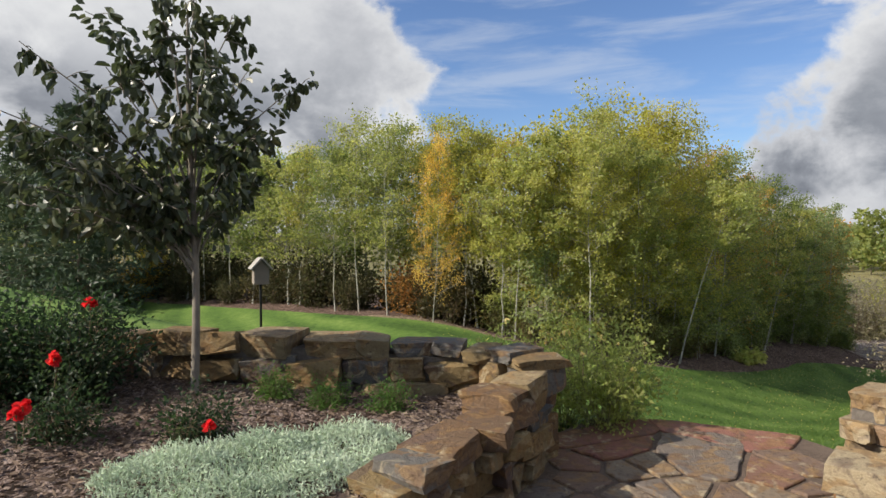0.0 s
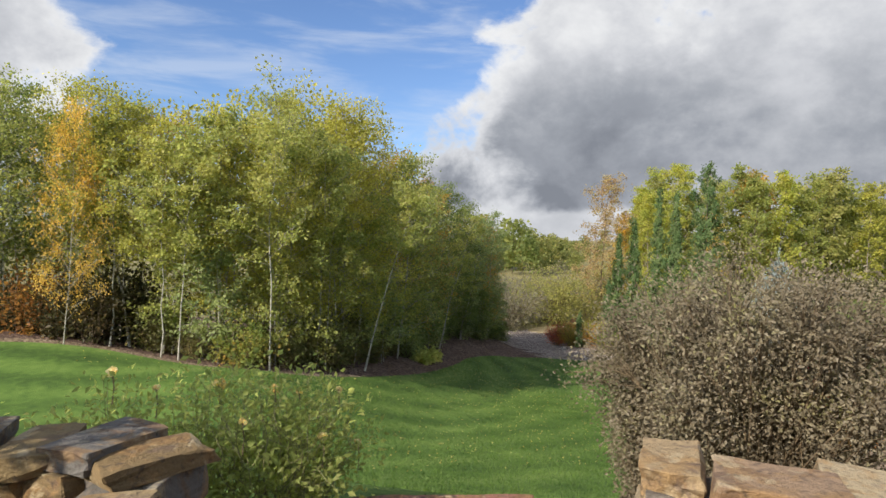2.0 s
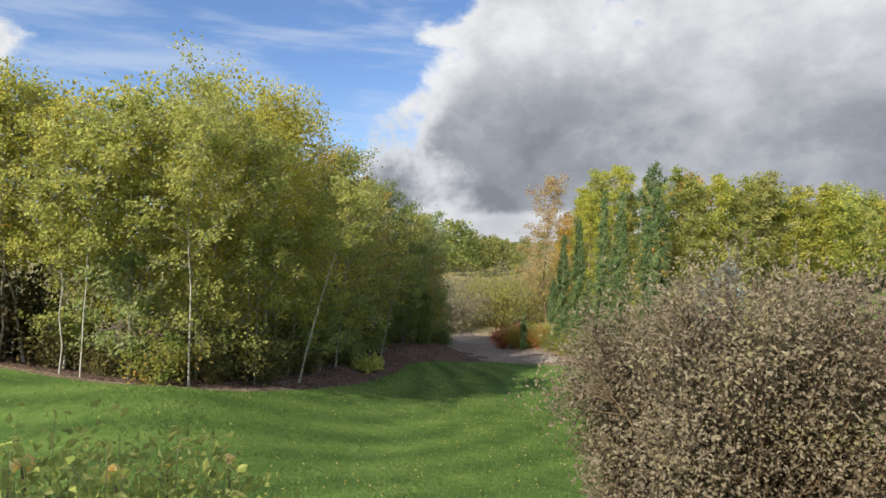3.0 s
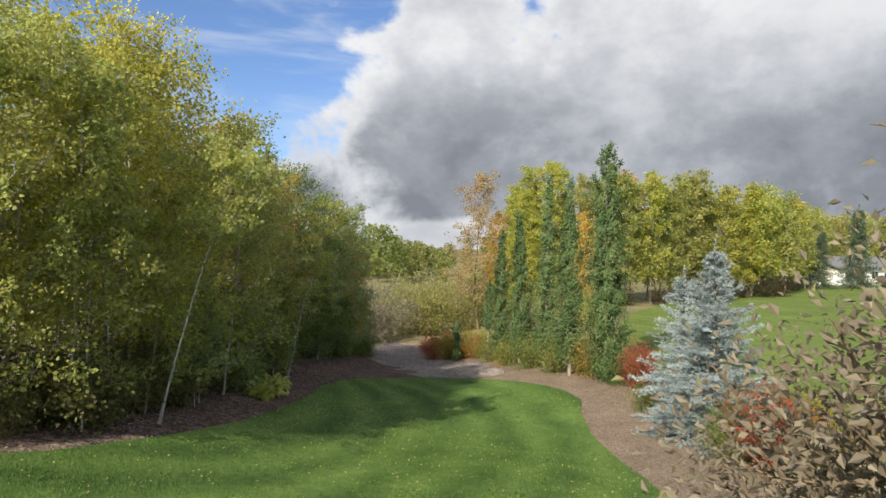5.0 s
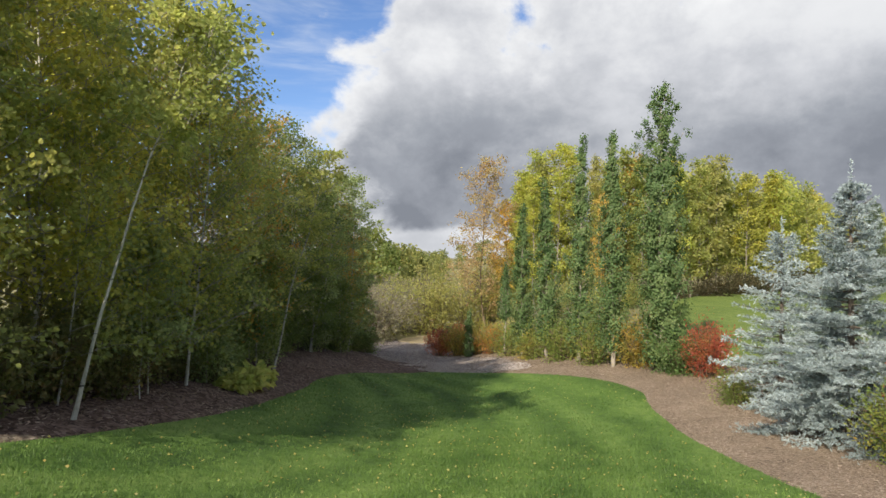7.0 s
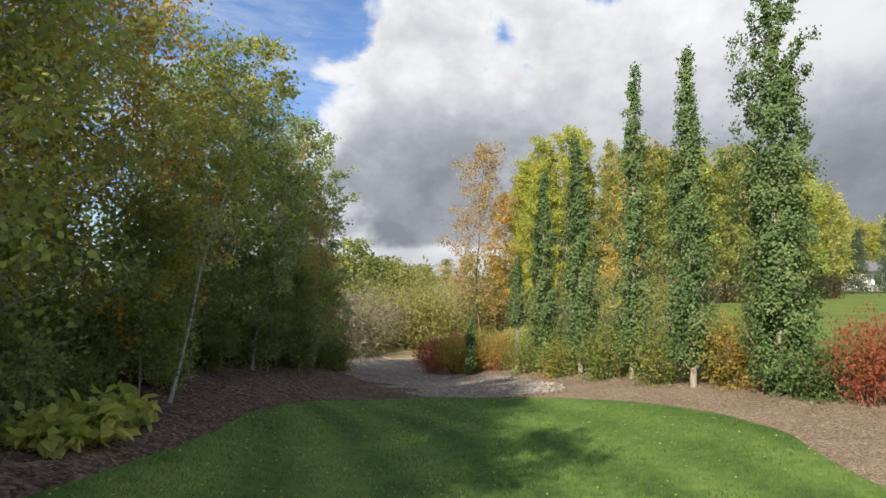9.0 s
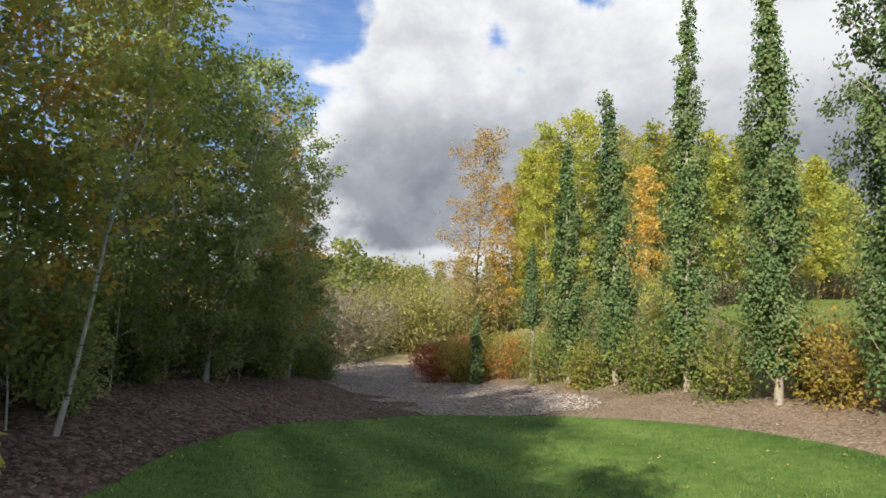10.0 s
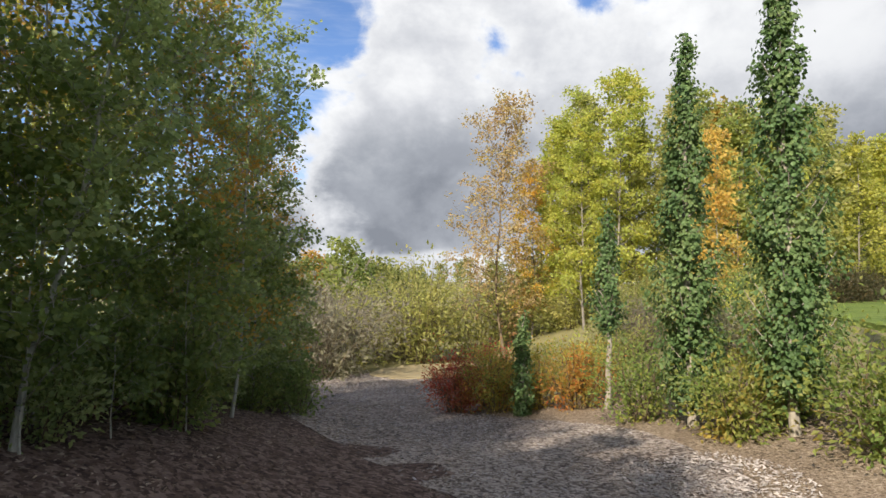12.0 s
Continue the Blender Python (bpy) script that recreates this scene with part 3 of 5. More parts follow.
# ---------------------------------------------------------------- trees
def aspen_shapes(seed, H, R, leaves, leaf, crown0=0.16, limbs=30, lean=0.0, top=0.35, wide_leaf=0.9, loose=0.09, slim=1.0, twigs=7, round_tip=False):
    """Trunk, limbs and crown of a slender tree: rising limbs, twigs along them, a tuft of leaves on each twig. top: how narrow the crown is at its tip."""
    rng = np.random.default_rng(seed)
    trunk, branch, crown = Shape(), Shape(), Shape()
    k = 9
    zs = np.linspace(0, H, k)
    wander = np.cumsum(rng.normal(scale=0.055 * H / 7, size=(k, 2)), 0)
    wander -= wander[0]
    path = np.column_stack([wander[:, 0] + lean * (zs / H) ** 1.1 * H, wander[:, 1], zs])
    rad = np.interp(zs, (0, 0.15, H), ((0.007 * H + 0.01) * slim, 0.0058 * H * slim, 0.005))
    path[0, 2] -= 0.15
    trunk.tube(path, rad, 8)
    spots, outs = [], []
    for i in range(limbs):
        u = crown0 + (0.97 - crown0) * (i + rng.random()) / limbs
        z = u * H
        base = np.array([np.interp(z, zs, path[:, c]) for c in range(3)])
        q = (u - crown0) / (1 - crown0)
        wide = R * (np.sin(np.pi * (q * 0.79 + 0.17)) ** 0.6 * (1 - top) + top * (1 - q)) * rng.uniform(0.5, 1.12)
        a = i * 2.4 + rng.normal(scale=0.5)
        rise = rng.uniform(0.3, 0.95) + 0.5 * q
        d = np.array([np.cos(a), np.sin(a), rise])
        t = np.linspace(0, 1, 5)[:, None]
        line = base + d * wide * t + np.array([0, 0, -0.14 * wide]) * t ** 2 + rng.normal(scale=0.03, size=(5, 3)) * t
        r0 = np.interp(z, zs, rad) * 0.45
        branch.tube(line, np.linspace(r0, 0.004, 5), 4, cap=False)
        for c in range(twigs):
            tt = rng.uniform(0.28, 1.0) if c else 1.0
            foot = np.array([np.interp(tt, t[:, 0], line[:, k]) for k in range(3)])
            way = d * 0.5 + rng.normal(scale=0.75, size=3) + [0, 0, 0.25]
            way /= np.linalg.norm(way)
            reach = (0.12 + 0.26 * rng.random()) * (R / 1.6) * (1 - 0.35 * q)
            mid = foot + way * reach
            branch.tube(np.array([foot, foot + way * reach * 0.5 + rng.normal(scale=0.012, size=3), mid]), (0.005, 0.004, 0.002), 3, cap=False)
            m = max(2, int(leaves / limbs / twigs * rng.uniform(0.25, 1.75)))
            wide_tuft = loose * (R / 1.5) ** 0.4 * rng.uniform(0.75, 1.3)
            p = mid + rng.normal(scale=(wide_tuft, wide_tuft, wide_tuft * 0.62), size=(m, 3))
            spots.append(p)
            outs.append((p - mid) * 4 + way * 0.5 + rng.normal(scale=0.35, size=(m, 3)))
    tip = path[-1] + rng.normal(scale=(0.06, 0.06, 0.1), size=(int(leaves * 0.006) + 2, 3)) * 1.6
    spots.append(tip), outs.append(rng.normal(size=tip.shape))
    spots, outs = np.vstack(spots), np.vstack(outs)
    out_from = spots - np.column_stack([np.interp(spots[:, 2], zs, path[:, 0]), np.interp(spots[:, 2], zs, path[:, 1]), spots[:, 2]])
    face = out_from / (np.linalg.norm(out_from, axis=1)[:, None] + 1e-6) * 0.5 + [0, 0, 0.6] + rng.normal(scale=0.4, size=spots.shape)
    crown.leaves(spots, outs, leaf * rng.uniform(0.65, 1.25, len(spots)), wide_leaf, 0.12, rng, 0.2, round_tip, face)
    return trunk.data("trunk", True), branch.data("limbs", True), crown.data("crown")


def tree(name, shapes, bark, leafmat, label, category="tree", group="", m=None):
    t = thing(name, label, category, group, m)
    for nm, data, mat in zip(("trunk", "branchwork", "crown"), shapes, (bark, LIMB_BARK if bark is ASPEN_BARK else bark, leafmat)):
        ob = piece(nm, data, mat, t)
        if nm == "branchwork":
            ob["kind"] = "stuff"
    return t


def line_spots(points, gap, rng, jitter=0.5):
    c = curve(points, 0.1, closed=False)
    d = np.concatenate([[0], np.cumsum(np.linalg.norm(np.diff(c, axis=0), axis=1))])
    s = np.arange(gap / 2, d[-1], gap) + rng.normal(scale=gap * 0.2, size=len(np.arange(gap / 2, d[-1], gap)))
    p = np.column_stack([np.interp(s, d, c[:, 0]), np.interp(s, d, c[:, 1])])
    return p + rng.normal(scale=jitter, size=p.shape)


NEAR_ASPENS = [aspen_shapes(20 + i, H, R, 7000, 0.06, c0, 46, ln, top=0.25, loose=0.13, twigs=9, slim=0.7, round_tip=True) for i, (H, R, c0, ln) in enumerate(((6.8, 1.75, 0.12, 0.02), (6.4, 1.7, 0.1, -0.03), (7.0, 1.65, 0.14, 0.01), (6.0, 1.8, 0.1, 0.05), (6.6, 1.6, 0.12, -0.06)))]
SPARSE_ASPENS = [aspen_shapes(30 + i, H, R, 7000, 0.064, c0, 42, ln, top=0.25, loose=0.11, twigs=9, slim=0.5, round_tip=True) for i, (H, R, c0, ln) in enumerate(((6.6, 1.8, 0.05, 0.02), (6.2, 1.7, 0.04, -0.03), (6.9, 1.7, 0.06, 0.01)))]
HIGH_ASPENS = [aspen_shapes(25 + i, H, R, 6200, 0.063, c0, 44, ln, top=0.25, loose=0.12, twigs=9, slim=0.65, round_tip=True) for i, (H, R, c0, ln) in enumerate(((6.8, 1.8, 0.34, 0.02), (6.3, 1.8, 0.3, -0.04), (7.0, 1.75, 0.36, 0.03)))]
MID_ASPENS = [aspen_shapes(36 + i, H, R, 2300, 0.115, c0, 40, 0.0, top=0.25, loose=0.12) for i, (H, R, c0) in enumerate(((6.6, 1.9, 0.3), (6.0, 1.9, 0.27), (6.9, 1.8, 0.32)))]
BACK_ASPENS = [aspen_shapes(40 + i, H, R, 1800, 0.16, 0.2, 26, 0.0, loose=0.16) for i, (H, R) in enumerate(((7.0, 1.6), (7.4, 1.5), (6.6, 1.7)))]
SAPLINGS = [aspen_shapes(46 + i, H, R, 2600, 0.064, 0.1, 26, ln, top=0.3, loose=0.1, slim=0.6, round_tip=True) for i, (H, R, ln) in enumerate(((2.6, 0.95, 0.05), (3.3, 1.0, -0.05), (2.1, 0.85, 0.0)))]
GROVE_FRONT = [(-34, 38.6), (-20, 30.2), (-12, 25.3), (-6, 21.5), (-2, 19.1), (1, 18.2), (3, 16.9), (4.6, 16.7), (7, 18.6), (9.5, 20.9), (11.6, 24.0), (14.2, 26.4), (16.8, 28.6), (19.2, 30.8), (21.2, 33.6)]


def grove():
    rng = np.random.default_rng(3)
    front = np.array(GROVE_FRONT)
    away = np.array([-0.55, 0.83])
    for row, (off, gap, sorts, jit) in enumerate(((0.4, 1.25, NEAR_ASPENS, 0.3), (1.9, 1.75, NEAR_ASPENS, 0.5), (3.1, 1.7, MID_ASPENS, 0.5), (4.8, 1.9, BACK_ASPENS, 0.6))):
        for x, y in line_spots(front + away * off, gap, rng, jit):
            if row < 2 and x < -13 and rng.random() < 0.4:
                continue
            if (row == 1 and (x > 16.5 or x > 11 and rng.random() < 0.35)) or (row == 2 and x > 18) or (row == 2 and 8 < x < 12) or (row == 3 and x > 12):
                continue
            kinds = SPARSE_ASPENS if row < 2 and x > 10.5 else MID_ASPENS if row < 2 and x < -5 else HIGH_ASPENS if row < 2 and x < 1.8 else sorts
            k = rng.integers(len(kinds))
            u = rng.random()
            mat = ASPEN_GREEN if u < (0.3 if x > 2 else 0.45) else ASPEN_LIME if u < 0.93 else ASPEN_RUST
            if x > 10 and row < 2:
                # back row mostly rust: turning leaves, and sun-gold of the tops as colour
                mat = (SHADE_GREEN if u < 0.35 else SHADE_ASPEN) if u < (0.8 if row == 0 else 0.3) else ASPEN_GREEN if u < (0.9 if row == 0 else 0.4) else ASPEN_RUST
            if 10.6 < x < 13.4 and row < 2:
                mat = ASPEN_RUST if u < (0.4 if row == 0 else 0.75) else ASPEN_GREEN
            # shade over the left of the grove is put into the leaf colour
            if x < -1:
                mat = ASPEN_LIME if u < 0.1 else ASPEN_GREEN if u < 0.4 else SHADE_ASPEN
            size = rng.uniform(0.92, 1.06) * (0.9 if x > 17 else 1.0 if x > 8.8 else 1.1 if x > 5.2 else 0.94 if x > 2 else 0.82) * (0.98 if row > 2 else 1.08 if row == 1 and x > 10 else 1)
            words = {"aspen_leaf_green": "green-leaved young aspen with a pale slender trunk", "aspen_leaf_lime": "yellow-green young aspen with a pale slender trunk",
                     "aspen_leaf_rust": "aspen turning rusty orange in a dense grove", "aspen_leaf_gold": "golden orange autumn aspen at the grove edge", "shade_darkened_aspen_leaf": "green aspen of the grove, its leaf colour darkened for shade", "shade_tinted_green_leaf": "green aspen on the shady side of a grove, leaf colour tinted for shade"}[mat.name]
            tree("aspen", kinds[k], ASPEN_BARK, mat, words, "tree", "aspens of the grove", on(x, y, rng.uniform(0, 360), size))


    # green saplings in front of the taller trees
    for x, y in line_spots(front[5:] - away * 0.1, 1.5, rng, 0.3):
        tree("aspen_sapling", SAPLINGS[rng.integers(3)], ASPEN_BARK, SHADE_ASPEN if x > 9 else SHADE_GREEN if rng.random() < 0.3 else ASPEN_GREEN, "young green aspen sapling at the foot of the grove", "tree", "saplings of the grove", on(x, y, rng.uniform(0, 360), rng.uniform(0.75, 1.15)))

    # single trunks that stand clear of the edge
    for x, y, H, c0, ln, rz, seed in ((6.76, 17.68, 4.9, 0.62, 0.3, -35, 51), (3.8, 15.95, 5.3, 0.42, 0.0, 0, 52), (1.05, 18.3, 5.4, 0.4, 0.2, 150, 53), (1.6, 16.95, 4.6, 0.4, 0.02, 20, 61), (1.95, 16.75, 4.9, 0.42, 0.1, -10, 62), (2.9, 17.1, 5.8, 0.4, 0.03, 60, 63), (5.3, 17.1, 5.6, 0.36, 0.05, 0, 64), (6.0, 17.9, 5.8, 0.4, -0.05, 0, 65), (12.35, 23.8, 5.4, 0.36, 0.22, -40, 54), (15.4, 27.3, 5.8, 0.3, 0.2, -40, 67), (19.4, 30.9, 6.4, 0.04, 0.03, 20, 57), (18.5, 29.8, 6.8, 0.04, 0.0, 90, 58)):
        tree("aspen", aspen_shapes(seed, H, 1.2, 4200, 0.065, c0, 26, ln, slim=0.85 if ln > 0.1 else 0.6, round_tip=True), ASPEN_BARK, SHADE_GREEN if x > 13 else ASPEN_GREEN, "bushy green aspen at the end of the grove" if x > 15 else "aspen with a bare leaning white trunk at the grove edge", "tree", "aspens of the grove", on(x, y, rz))
    tree("aspen", NEAR_ASPENS[3], ASPEN_BARK, ASPEN_GOLD, "slim golden autumn aspen at the grove edge", "tree", "aspens of the grove", pose(-0.3, 17.7, float(land(-0.3, 17.7)), 0, 0, 40) @ Matrix.Diagonal((0.52, 0.52, 0.84, 1)))


grove()


# ---------------------------------------------------------------- shrubs
def shrub_shapes(seed, R, H, leaves, leaf, stems=14, hollow=0.35, wide=0.6, spread=0.13, squash=1.0, base=0.05, stem=0.012, droop=0.1, round_tip=False, dome=0.45, clumps=11, shoulder=2.0, crest=1.0, stray=0.085):
    """Stems that fan from the foot, and clumps of leaves on them."""
    rng = np.random.default_rng(seed)
    wood, crown = Shape(), Shape()
    spots, outs = [], []
    for i in range(stems):
        a, q = i * 2.4 + rng.normal(scale=0.3), np.sqrt((i + 0.5) / stems)
        top = np.array([np.cos(a) * R * q * rng.uniform(0.8, 1.1), np.sin(a) * R * q * squash * rng.uniform(0.8, 1.1), H * (1 - dome * q ** shoulder) * rng.uniform(0.82, 1.08)])
        foot = np.array([np.cos(a) * R * 0.16 * q, np.sin(a) * R * 0.16 * q, -0.05])
        t = np.linspace(0, 1, 6)[:, None]
        bend = np.array([0, 0, 0.16 * H]) * q
        line = foot + (top - foot) * t + bend * (t * (1 - t)) * 1.6 + rng.normal(scale=0.02, size=(6, 3))
        wood.tube(line, np.linspace(stem, stem * 0.25, 6), 4, cap=False)
        for c in range(clumps):
            tt = 1.04 - (1.04 - base - hollow * 0.4) * rng.random() ** crest
            mid = np.array([np.interp(tt, t[:, 0], line[:, k]) for k in range(3)]) + rng.normal(scale=stray * R + 0.03, size=3)
            mid[2] = max(mid[2], 0.06 * H)
            if tt > 0.3:
                b0 = np.array([np.interp(tt - 0.12, t[:, 0], line[:, k]) for k in range(3)])
                wood.tube(np.array([b0, (b0 + mid) / 2 + rng.normal(scale=0.01, size=3), mid]), [stem * 0.4, stem * 0.3, stem * 0.15], 3, cap=False)
            m = max(3, int(leaves / stems / clumps * rng.uniform(0.4, 1.6)))
            p = mid + rng.normal(scale=spread, size=(m, 3))
            p[:, 2] = np.maximum(p[:, 2], 0.03)
            spots.append(p), outs.append((p - mid) * 4 + np.array([np.cos(a), np.sin(a), 0.8]) * 0.3 + rng.normal(scale=0.45, size=(m, 3)))
    spots, outs = np.vstack(spots), np.vstack(outs)
    face = spots / np.array([R, R, H]) * [0.7, 0.7, 0.3] + [0, 0, 0.45] + rng.normal(scale=0.35, size=spots.shape)
    crown.leaves(spots, outs, leaf * rng.uniform(0.6, 1.3, len(spots)), wide, 0.15, rng, droop, round_tip, face)
    return wood.data("stems", True), crown.data("leaves")


def shrub(name, shapes, leafmat, label, category="shrub", group="", m=None, wood=CANE):
    t = thing(name, label, category, group, m)
    piece("branchwork", shapes[0], wood, t)["kind"] = "stuff"
    piece("leaves", shapes[1], leafmat, t)
    return t


# ---------------------------------------------------------------- columnar aspens in the border
def column_shapes(seed, H, R, leaves, leaf, clear=0.5, tip=0.12, full=(0.6, 1.1, 1.15, 0.85, 0.55, 0.3)):
    rng = np.random.default_rng(seed)
    trunk, branch, crown = Shape(), Shape(), Shape()
    zs = np.linspace(-0.1, H * 0.97, 10)
    path = np.column_stack([np.cumsum(rng.normal(scale=0.02, size=10)), np.cumsum(rng.normal(scale=0.02, size=10)), zs])
    path[:, :2] -= path[0, :2]
    rad = np.interp(zs, (0, 0.3, H), (0.075, 0.06, 0.006))
    trunk.tube(path, rad, 10)
    spots, outs = [], []
    n = 90
    for i in range(n):
        u = (i + rng.random()) / n
        z = clear + (H - clear) * u
        r = R * np.interp(u, (0, 0.06, 0.25, 0.5, 0.7, 0.82, 0.92, 1), full + (tip, tip * 0.4)) * rng.uniform(0.75, 1.15)
        a = i * 2.4 + rng.normal(scale=0.4)
        base = np.array([np.interp(z - r * 1.2, zs, path[:, c]) for c in range(3)])
        end = np.array([path[0, 0] + np.cos(a) * r, np.sin(a) * r, z]) + np.array([np.interp(z, zs, path[:, 0]), np.interp(z, zs, path[:, 1]), 0])
        t = np.linspace(0, 1, 4)[:, None]
        branch.tube(base + (end - base) * t + np.array([np.cos(a), np.sin(a), 0]) * 0.12 * r * np.sin(np.pi * t), np.linspace(0.014, 0.004, 4), 4, cap=False)
        for q in (0.35, 0.65, 0.95):
            mid = base + (end - base) * q + rng.normal(scale=0.05, size=3)
            mid[2] = max(mid[2], clear)
            m = max(3, int(leaves / n / 3 * rng.uniform(0.5, 1.5) * np.interp(u, (0, 0.7, 1), (1.1, 0.8, 0.22))))
            p = mid + rng.normal(scale=(0.1, 0.1, 0.13), size=(m, 3)) * (R / 0.5) ** 0.5 * (1 - 0.55 * u)
            spots.append(p), outs.append(np.array([np.cos(a) * 0.35, np.sin(a) * 0.35, -0.5]) + rng.normal(scale=0.4, size=(m, 3)))
    spots, outs = np.vstack(spots), np.vstack(outs)
    crown.leaves(spots, outs, leaf * rng.uniform(0.65, 1.2, len(spots)), 0.9, 0.1, rng, 0.2, True, np.column_stack([spots[:, :2] / (np.linalg.norm(spots[:, :2], axis=1)[:, None] + 1e-6), np.full(len(spots), 0.35)]))
    return trunk.data("trunk", True), branch.data("limbs", True), crown.data("crown")


# plan, height, crown radius, clear stem
COLUMNS = [(21.0, 18.0, 7.95, 0.58, 0.35), (21.4, 19.8, 7.1, 0.46, 0.65), (22.3, 21.7, 7.5, 0.44, 0.6), (23.0, 23.6, 6.5, 0.45, 0.65), (23.4, 25.1, 5.9, 0.42, 0.5), (24.85, 27.4, 3.8, 0.24, 1.6), (24.2, 28.9, 2.0, 0.13, 0.1)]
for i, (x, y, H, R, clear) in enumerate(COLUMNS):
    t = tree("columnar_aspen", column_shapes(60 + i, H, R, 3600 if i > 4 else 38000 if i == 0 else 20000 if i == 1 else 14000, 0.055 if i < 2 else 0.06, clear, tip=0.6 if i == 0 else 0.12, full=(0.7, 1.0, 1.08, 1.12, 1.12, 1.0) if i == 0 else (0.6, 1.1, 1.15, 0.9, 0.56, 0.26)), PALE_BARK, COLUMN_LEAF,
             ("slim young columnar aspen with a bare pale stem" if i == 5 else "small dark columnar tree among the red shrubs" if i == 6 else "broad tall columnar aspen with glossy green leaves" if i == 0 else "tall narrow columnar aspen in the mulch border"), "tree", "row of columnar aspens", on(x, y, 40 * i))

LOW_SHRUBS = [shrub_shapes(80 + i, R, H, 2600, 0.055, 14) for i, (R, H) in enumerate(((0.55, 0.85), (0.5, 0.75), (0.65, 1.0)))]
for i, (x, y, s, mat) in enumerate(((21.5, 18.9, 1.4, ORANGE_LEAF), (20.75, 17.3, 1.35, BORDER_GREEN), (21.8, 20.7, 1.4, LIME_LEAF), (22.4, 22.5, 1.45, LIME_LEAF), (22.9, 24.3, 1.35, LIME_LEAF),
                                    (23.8, 26.1, 1.3, LIME_LEAF), (22.1, 19.5, 1.5, ORANGE_LEAF), (23.0, 21.9, 1.5, LIME_LEAF), (23.8, 23.9, 1.5, LIME_LEAF), (18.3, 14.9, 0.8, LIME_LEAF))):
    shrub("low_shrub", LOW_SHRUBS[i % 3], mat, "low leafy shrub turning yellow between the columnar aspens" if mat is LIME_LEAF else "leafy green shrub at the foot of a columnar aspen" if mat is BORDER_GREEN else "low shrub turning orange and green in the border", "shrub", "border shrubs", on(x, y, 57 * i, s))

RED_SHRUBS = [shrub_shapes(90 + i, R, H, 4400, 0.055, 22, wide=0.5, spread=0.09) for i, (R, H) in enumerate(((0.62, 1.15), (0.75, 1.2)))]
for i, (x, y, s, mat) in enumerate(((20.5, 16.5, 1.2, RED_LEAF), (24.35, 29.75, 1.2, REDGREEN_LEAF), (25.1, 30.4, 1.25, RED_LEAF), (24.85, 28.1, 1.2, REDGREEN_LEAF), (23.9, 30.5, 1.15, RED_LEAF), (25.0, 29.2, 1.2, REDGREEN_LEAF),
                                    (15.85, 11.4, 1.1, LIME_LEAF), (15.6, 10.6, 1.35, RED_LEAF), (16.6, 10.4, 1.3, REDGREEN_LEAF), (14.9, 9.3, 1.2, REDGREEN_LEAF))):
    shrub("red_shrub", RED_SHRUBS[i % 2], mat, "bright red autumn shrub on brown mulch" if mat is RED_LEAF else "bushy green shrub beside the spruce" if mat is LIME_LEAF else "bushy shrub half green and half orange-red", "shrub", "red autumn shrubs", on(x, y, 71 * i, s))

# the big dry shrub beyond the wall
shrub("dry_shrub", shrub_shapes(101, 1.65, 2.42, 84000, 0.039, 115, 0.2, 0.6, 0.1, stem=0.018, dome=0.45, clumps=15, shoulder=4.0, crest=1.5, stray=0.04), BROWN_LEAF, "large dense shrub with dry grey-brown leaves", "shrub", m=on(5.97, 5.52, 0, 1.0))
shrub("dry_shrub", shrub_shapes(103, 0.58, 2.0, 17000, 0.039, 36, 0.1, 0.6, 0.07, stem=0.012, dome=0.45, clumps=12, stray=0.05), BROWN_LEAF, "upright dry brown shrub at the lawn edge", "shrub", m=on(5.35, 6.2, 0, 1.0))
shrub("dry_shrub", shrub_shapes(102, 1.75, 2.7, 48000, 0.047, 80, 0.2, 0.6, 0.1, stem=0.018, dome=0.25, clumps=14), BROWN_LEAF, "wide shrub with curled brown leaves beside its twin", "shrub", m=on(7.9, 3.5, 0, 1.0))


